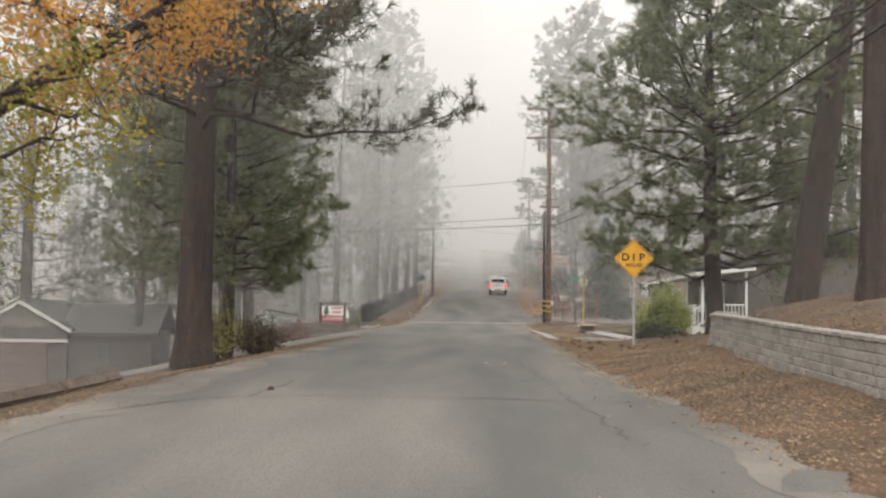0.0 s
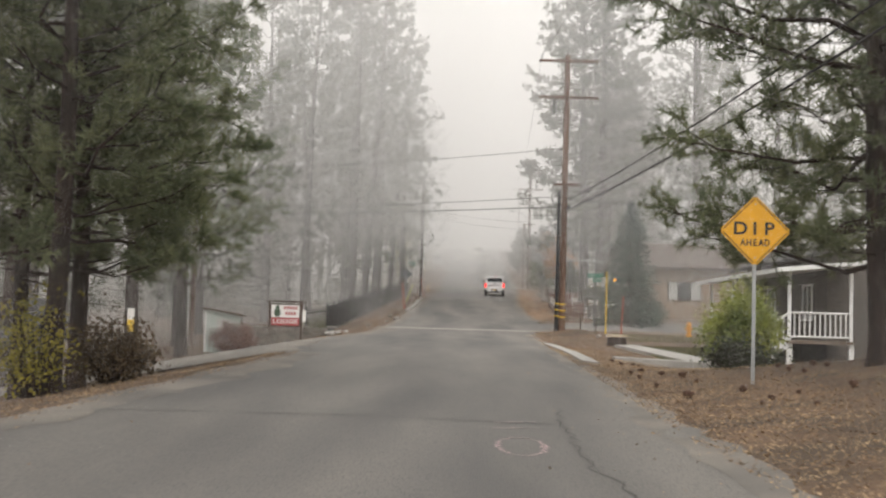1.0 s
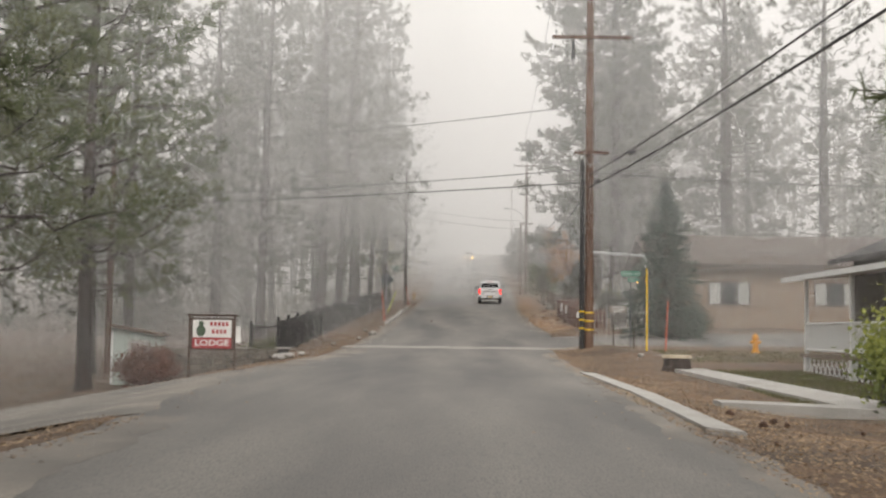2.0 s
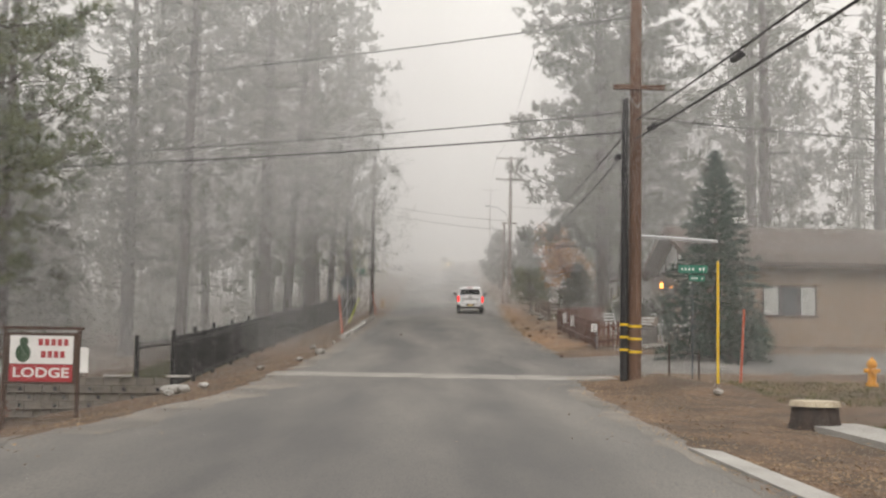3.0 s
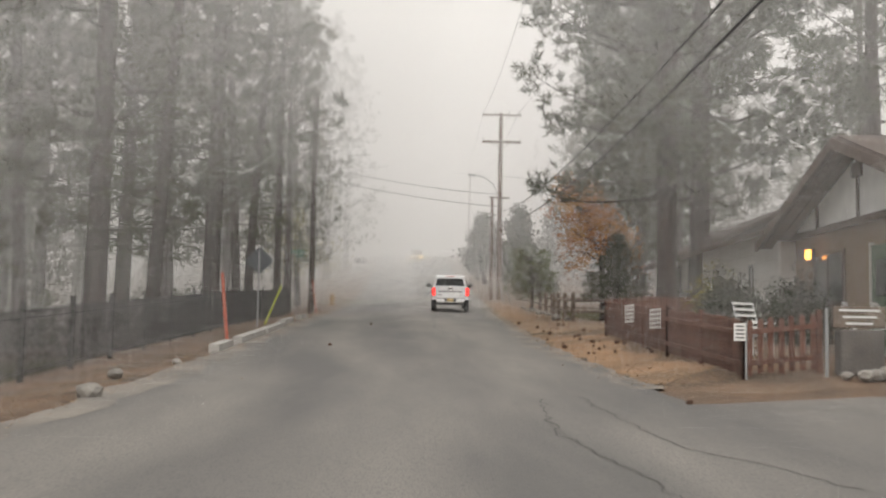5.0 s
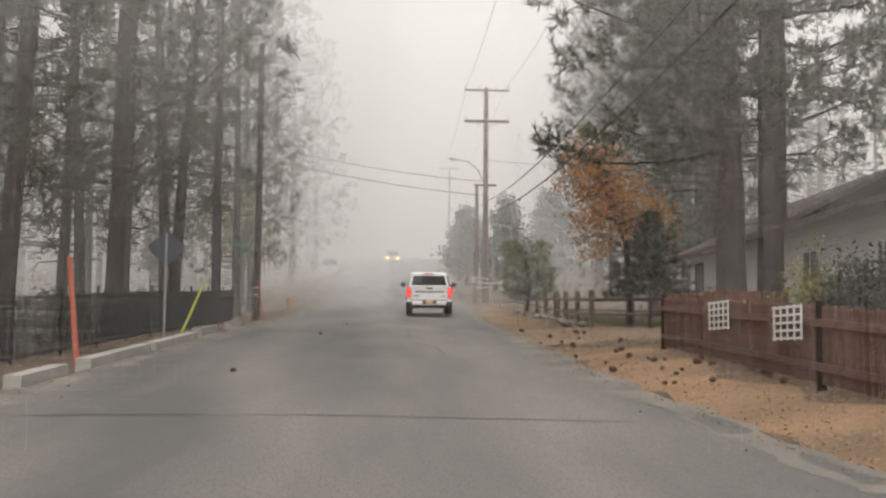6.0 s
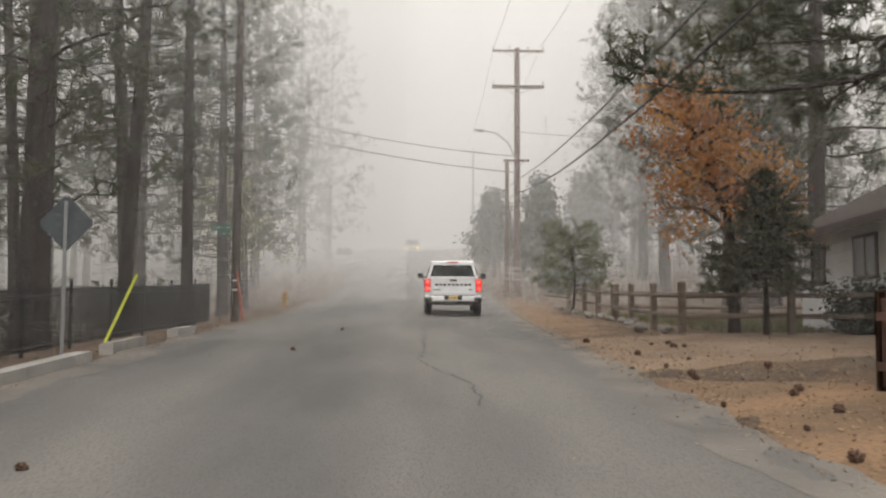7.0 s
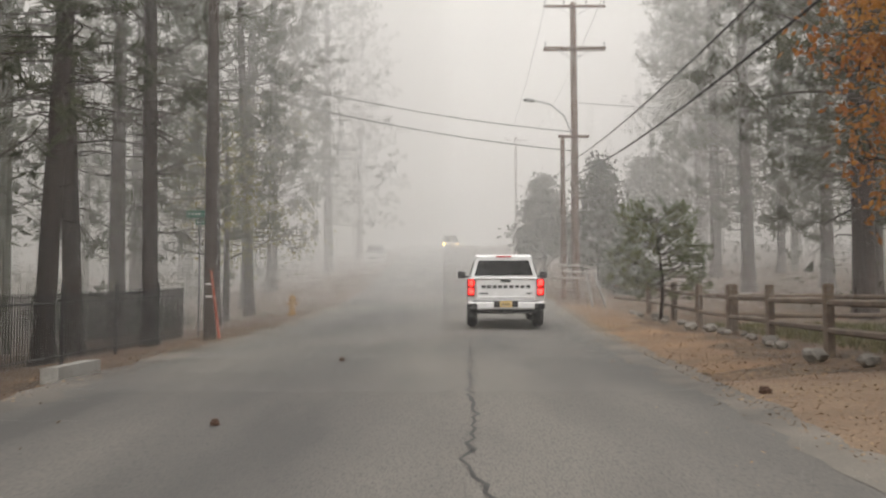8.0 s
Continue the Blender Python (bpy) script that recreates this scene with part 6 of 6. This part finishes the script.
for k, (x, y, sz) in enumerate(((-4.3, 74.9, 0.2), (-4.0, 74.3, 0.16), (-4.6, 75.3, 0.18), (-4.2, 73.6, 0.13), (-3.7, 75.2, 0.12))):
    rock(x, y, sz, 210 + k, "pale lump of broken concrete on the verge", "broken concrete", CONCRETE)
for x0, y0, x1, y1 in ((-4.9, 22.6, -5.4, 27.4), (-5.2, 17.5, -4.9, 22.4)):
    ob = thing("edging_timber", x0, y0, gz(x0, y0), label="old squared timber edging the verge", category="timber", group="edging timbers")
    part("timber", rodded((0, 0, 0.08), (x1 - x0, y1 - y0, gz(x1, y1) - gz(x0, y0) + 0.08), 0.14, seg=4), GREYWOOD, ob)

# tree stump
ob = thing("tree_stump", 8.4, 65.8, gz(8.4, 65.8), label="pale sawn tree stump in the dirt verge", category="stump")
vs, fs = [], []
tube(vs, fs, [(0, 0, -0.1), (0, 0, 0.1), (0, 0, 0.36)], [0.5, 0.41, 0.38], 18)
soup("stump", vs, fs, BARK, ob, smooth=True)
part("sawn_top", rodded((0, 0, 0.36), (0, 0, 0.45), 0.43, 0.41, 18), material("sawn_wood", (0.52, 0.45, 0.33), (0.40, 0.33, 0.24), scale=4, fine=30, bump=0.2), ob, "pale sawn top")

# tag on the pine trunk
ob = thing("trunk_notice", -10.3, 61.0, gz(-10.3, 61.0), label="white and yellow notice nailed to a pine trunk", category="sign")
part("white_plate", boxed(0, -0.03, 1.95, 0.26, 0.02, 0.42), SIGN_WHITE, ob)
part("yellow_plate", boxed(0, -0.03, 1.52, 0.26, 0.02, 0.44), YELLOW, ob)
part("backing", boxed(0, 0, 0.86, 0.05, 0.03, 1.76), GREYWOOD, ob)


# ---------------------------------------------------------------- vehicles
def wheel(ob, x, y, r=0.41, w=0.27):
    b = bmesh.new()
    rod(b, (x - w / 2, y, r), (x + w / 2, y, r), r, seg=28)
    bmesh.ops.bevel(b, geom=[e for e in b.edges if len(e.link_faces) == 2 and e.calc_face_angle() > 1.0], offset=0.05, segments=3, affect="EDGES")
    wh = new("wheel")
    wh.parent = ob
    part("tyre", b, RUBBER, wh)
    s = 1 if x > 0 else -1
    part("rim", rodded((x + s * (w / 2 - 0.03), y, r), (x + s * (w / 2 + 0.006), y, r), r * 0.62, r * 0.56, 20), CHROME, wh)


def loft(sections, mat, name, ob, label="", bevel=0.0):
    """A skin through cross-sections: each a y and a list of x, z points round it."""
    b = bmesh.new()
    rings = [[b.verts.new((x, y, z)) for x, z in pts] for y, pts in sections]
    n = len(rings[0])
    for p, q in zip(rings[:-1], rings[1:]):
        for i in range(n):
            b.faces.new((p[i], p[(i + 1) % n], q[(i + 1) % n], q[i]))
    b.faces.new(rings[0][::-1]), b.faces.new(rings[-1])
    if bevel:
        bmesh.ops.bevel(b, geom=[e for e in b.edges if len(e.link_faces) == 2 and e.calc_face_angle(0) > 0.5], offset=bevel, segments=3, affect="EDGES")
    return part(name, b, mat, ob, label)


def ring(w0, w1, w2, z0, z1, z2):
    """A body section: sill half-width, waist half-width, rail half-width and their heights."""
    return [(-w0, z0), (w0, z0), (w1, z1), (w1 * 0.995, (z1 + z2) / 2), (w2, z2), (-w2, z2), (-w1 * 0.995, (z1 + z2) / 2), (-w1, z1)]


def pickup(x, y, rz):
    s = math.degrees(math.atan((gz(x, y + 4) - gz(x, y)) / 4))
    ob = thing("pickup_truck", x, y, 0, label="white pickup truck with its red tail lamps lit, on the road", category="pickup truck")
    ob.matrix_basis = pose(x, y, gz(x, y) + 0.03, s, 0, rz)
    loft([(0.12, ring(0.96, 1.0, 0.97, 0.66, 0.9, 1.29)), (1.9, ring(0.98, 1.02, 0.985, 0.52, 0.9, 1.29)), (2.0, ring(0.98, 1.02, 0.985, 0.5, 0.9, 1.3)),
          (4.2, ring(0.98, 1.02, 0.97, 0.5, 0.9, 1.27)), (5.6, ring(0.95, 0.99, 0.9, 0.5, 0.85, 1.18)), (5.85, ring(0.88, 0.92, 0.84, 0.55, 0.85, 1.08))], CARPAINT, "body", ob, bevel=0.035)
    loft([(2.06, [(-0.9, 1.28), (0.9, 1.28), (0.74, 1.86), (-0.74, 1.86)]), (2.3, [(-0.93, 1.28), (0.93, 1.28), (0.76, 1.92), (-0.76, 1.92)]),
          (3.4, [(-0.94, 1.28), (0.94, 1.28), (0.76, 1.93), (-0.76, 1.93)]), (4.25, [(-0.9, 1.26), (0.9, 1.26), (0.8, 1.34), (-0.8, 1.34)])], CARPAINT, "cab", ob, bevel=0.04)
    b = bmesh.new()
    prism(b, [(-0.8, 1.35), (0.8, 1.35), (0.68, 1.76), (-0.68, 1.76)], 0.02, pose(0, 2.055, 0))
    win = part("rear_window", b, CARGLASS, ob)
    for v in win.data.vertices:
        v.co.y -= 0.012
    part("sticker", boxed(-0.62, 2.04, 1.71, 0.05, 0.01, 0.05), SIGN_WHITE, ob)
    part("high_stop_lamp", boxed(0, 2.06, 1.865, 0.42, 0.08, 0.045, 0.01), TAIL_RED, ob)
    gate = part("tailgate", boxed(0, 0.1, 0.985, 1.52, 0.1, 0.60, 0.025), CARPAINT, ob)
    part("gate_spoiler", boxed(0, 0.08, 1.29, 1.58, 0.12, 0.05, 0.02), CARPAINT, gate)
    part("gate_crease", boxed(0, 0.045, 0.80, 1.46, 0.02, 0.05, 0.008), CARPAINT, gate)
    part("gate_handle", boxed(0, 0.045, 1.225, 0.26, 0.03, 0.07, 0.01), CARBLACK, gate)
    for k in range(9):
        part("maker_lettering_bar", boxed(-0.57 + k * 0.1425, 0.048, 1.075, 0.105, 0.008, 0.075, 0.003), CARBLACK, gate)
    for sx, w in ((-0.57, 0.24), (0.6, 0.14)):
        part("model_badge_bar", boxed(sx, 0.046, 0.90, w, 0.008, 0.035), CARBLACK, gate)
    for sx in (-1, 1):
        lamp = part("tail_lamp", boxed(sx * 0.89, 0.12, 1.06, 0.2, 0.16, 0.46, 0.03), TAIL_RED, ob, "red tail lamp cluster")
        part("lit_segment", boxed(sx * 0.885, 0.036, 1.17, 0.11, 0.012, 0.13, 0.004), TAIL, lamp)
        part("lit_segment", boxed(sx * 0.885, 0.036, 0.95, 0.11, 0.012, 0.13, 0.004), TAIL, lamp)
    bump = part("bumper", boxed(0, 0.0, 0.60, 1.98, 0.24, 0.19, 0.04), CARPAINT, ob)
    for sx in (-1, 1):
        part("bumper_corner", boxed(sx * 0.86, -0.02, 0.585, 0.27, 0.25, 0.15, 0.03), CARBLACK, bump)
    part("bumper_step", boxed(0, 0.02, 0.705, 1.7, 0.22, 0.03, 0.01), CARBLACK, bump)
    part("plate_recess", boxed(0, -0.115, 0.63, 0.62, 0.03, 0.16, 0.02), CARBLACK, bump)
    plate = part("number_plate", boxed(0, -0.135, 0.63, 0.31, 0.008, 0.15, 0.003), PLATE_LAMPLIT, bump)
    for k in range(6):
        part("plate_bar", boxed(-0.1 + k * 0.04, -0.141, 0.625, 0.022, 0.003, 0.06), SIGN_BLACK, plate)
    part("valance", boxed(0, 0.1, 0.46, 1.5, 0.25, 0.14, 0.03), CARBLACK, ob)
    part("tow_hitch", boxed(0, -0.02, 0.42, 0.12, 0.2, 0.1, 0.01), CARBLACK, ob)
    part("exhaust_pipe", rodded((0.62, 0.0, 0.4), (0.62, 0.7, 0.42), 0.045), CHROME, ob)
    part("axle", rodded((-0.8, 1.15, 0.41), (0.8, 1.15, 0.41), 0.07), CARBLACK, ob)
    part("underbody", boxed(0, 2.9, 0.5, 1.5, 4.8, 0.14), CARBLACK, ob)
    for sx in (-1, 1):
        arm = part("door_mirror", boxed(sx * 1.17, 3.55, 1.36, 0.2, 0.13, 0.2, 0.03), CARBLACK, ob)
        part("mirror_arm", boxed(sx * 1.02, 3.58, 1.31, 0.16, 0.05, 0.05), CARBLACK, arm)
        for yy in (1.15, 4.9):
            wheel(ob, sx * 0.865, yy)
        part("wheel_arch", boxed(sx * 0.985, 1.15, 0.86, 0.1, 1.05, 0.09, 0.03), CARPAINT, ob)
        part("side_glass", boxed(sx * 0.875, 3.0, 1.55, 0.02, 1.2, 0.36, ry=-sx * 15), CARGLASS, ob)
    return ob


pickup(4.95, 132.4, -1.5)


def saloon(x, y, rz, label, mat, lit):
    ob = thing("car", x, y, 0, label=label, category="car")
    s = math.degrees(math.atan((gz(x, y + 3) - gz(x, y)) / 3)) * math.cos(radians(rz))
    ob.matrix_basis = pose(x, y, gz(x, y) + 0.02, s, 0, rz)
    loft([(0, ring(0.8, 0.84, 0.7, 0.3, 0.55, 0.78)), (0.5, ring(0.86, 0.9, 0.8, 0.22, 0.6, 0.88)), (2.2, ring(0.88, 0.92, 0.84, 0.22, 0.6, 0.95)),
          (4.2, ring(0.86, 0.9, 0.8, 0.25, 0.6, 0.93)), (4.6, ring(0.8, 0.84, 0.72, 0.32, 0.6, 0.85))], mat, "body", ob, bevel=0.03)
    loft([(1.3, [(-0.8, 0.9), (0.8, 0.9), (0.74, 0.96), (-0.74, 0.96)]), (2.1, [(-0.82, 0.9), (0.82, 0.9), (0.6, 1.45), (-0.6, 1.45)]),
          (3.3, [(-0.82, 0.9), (0.82, 0.9), (0.6, 1.45), (-0.6, 1.45)]), (4.1, [(-0.78, 0.9), (0.78, 0.9), (0.7, 0.98), (-0.7, 0.98)])], CARGLASS, "cabin", ob, bevel=0.03)
    part("roof", boxed(0, 2.7, 1.455, 1.2, 1.3, 0.04, 0.015), mat, ob)
    for sx in (-1, 1):
        part("head_lamp", boxed(sx * 0.62, 0.03, 0.66, 0.3, 0.1, 0.14, 0.03), HEAD if lit else SIGN_WHITE, ob, "lit head lamp" if lit else "")
        for yy in (0.85, 3.65):
            wheel(ob, sx * 0.8, yy, 0.32, 0.2)
    part("grille", boxed(0, -0.005, 0.5, 0.9, 0.03, 0.16, 0.01), CARBLACK, ob)


saloon(4.1, 219.0, 0, "oncoming car with its yellow head lamps lit in the fog", CARPAINT, True)
saloon(-2.2, 196.0, 0, "pale car parked at the roadside in the fog", CARPAINT, False)


# ---------------------------------------------------------------- small things on the ground
def pine_cones():
    b = bmesh.new()
    bmesh.ops.create_uvsphere(b, u_segments=10, v_segments=9, radius=0.1)
    for i, v in enumerate(b.verts):
        v.co *= 1.0 + (0.28 if (i % 3 == 0) else -0.08)
        v.co.z *= 1.25
    first = None
    rr = random.Random(4)
    spots = [(rr.uniform(6.5, 8.4), rr.uniform(96, 117)) for _ in range(34)] + [(rr.uniform(5.3, 9.0), rr.uniform(32, 50)) for _ in range(30)] + [(1.76, 120.8), (1.3, 113.0), (-0.9, 20.5), (0.6, 100.5), (6.6, 87.6)]
    for x, y in spots:
        if first is None:
            o = part("pine_cone", b, CONE, None)
            first = o.data
        else:
            o = link_mesh("pine_cone", first, None)
        tagged(o, "brown pine cone lying on the ground", "pine cone", "pine cones")
        k = rr.uniform(0.25, 0.55) if x > 5 else 0.4
        o.matrix_basis = pose(x, y, gz(x, y) + 0.07 * k, rr.uniform(60, 110), 0, rr.uniform(0, 360)) @ Matrix.Diagonal((k, k, k, 1))


pine_cones()


def litter():
    """Dry leaves and needles strewn on the verges and along the road's edges."""
    rng = np.random.default_rng(77)
    pts = []
    for n, side, y0, y1, depth in ((62000, 1, 8, 60, 3.2), (10000, 1, 60, 88, 3.6), (34000, 1, 88, 150, 3.6), (16000, -1, 8, 60, 2.0), (11000, -1, 60, 150, 2.4), (3000, 0, 5, 150, 0.5)):
        y = rng.uniform(y0, y1, n)
        d = np.abs(rng.normal(0, depth / 1.5, n)) - 0.15
        if side > 0:
            x = right_edge(y) + d
            keep = ~((y > 78) & (y < 90))
        elif side < 0:
            x = left_edge(y) - d
            keep = ~((y > 47) & (y < 61.5))
        else:
            x = np.where(rng.uniform(size=n) < 0.5, left_edge(y) + rng.exponential(0.3, n), right_edge(y) - rng.exponential(0.4, n))
            keep = ~((y > 76) & (y < 90))
        pts.append(np.stack([x, y, ground_z(x, y) + 0.02], 1)[keep])
    p = np.concatenate(pts)
    n = len(p)
    a = rng.uniform(0, 6.283, n)
    ln = rng.uniform(0.009, 0.028, n)
    wd = ln * rng.uniform(0.25, 0.7, n)
    u = np.stack([np.cos(a), np.sin(a), rng.normal(0, 0.25, n)], 1) * ln[:, None]
    v = np.stack([-np.sin(a), np.cos(a), rng.normal(0, 0.3, n)], 1) * wd[:, None]
    t = np.stack([p - u, p + v, p + u, p - u, p + u, p - v], 1)
    tagged(tris("leaf_litter", t, LITTER), "dry brown leaves and pine litter strewn on the verges", "leaf litter", kind="stuff")


litter()


def grass_patch(x0, x1, y0, y1, n, seed, h=0.12):
    rng = np.random.default_rng(seed)
    x, y = rng.uniform(x0, x1, n), rng.uniform(y0, y1, n)
    p = np.stack([x, y, ground_z(x, y) - 0.02], 1)
    a = rng.uniform(0, 6.283, n)
    s = np.stack([np.cos(a), np.sin(a), 0 * a], 1) * 0.012
    tip = p + np.stack([rng.normal(0, 0.04, n), rng.normal(0, 0.04, n), rng.uniform(0.5, 1.2, n) * h], 1)
    return np.stack([p - s, p + s, tip], 1)


tagged(tris("grass", np.concatenate([grass_patch(8.7, 12.0, 53.2, 66, 16000, 1, 0.09), grass_patch(-8.5, -5.1, 76, 100, 16000, 2, 0.16), grass_patch(9.5, 16, 70.5, 77, 6000, 3, 0.06),
                                     grass_patch(10.4, 20, 118, 135, 14000, 4, 0.15)]), GRASS), "patches of short damp grass", "grass", kind="stuff")
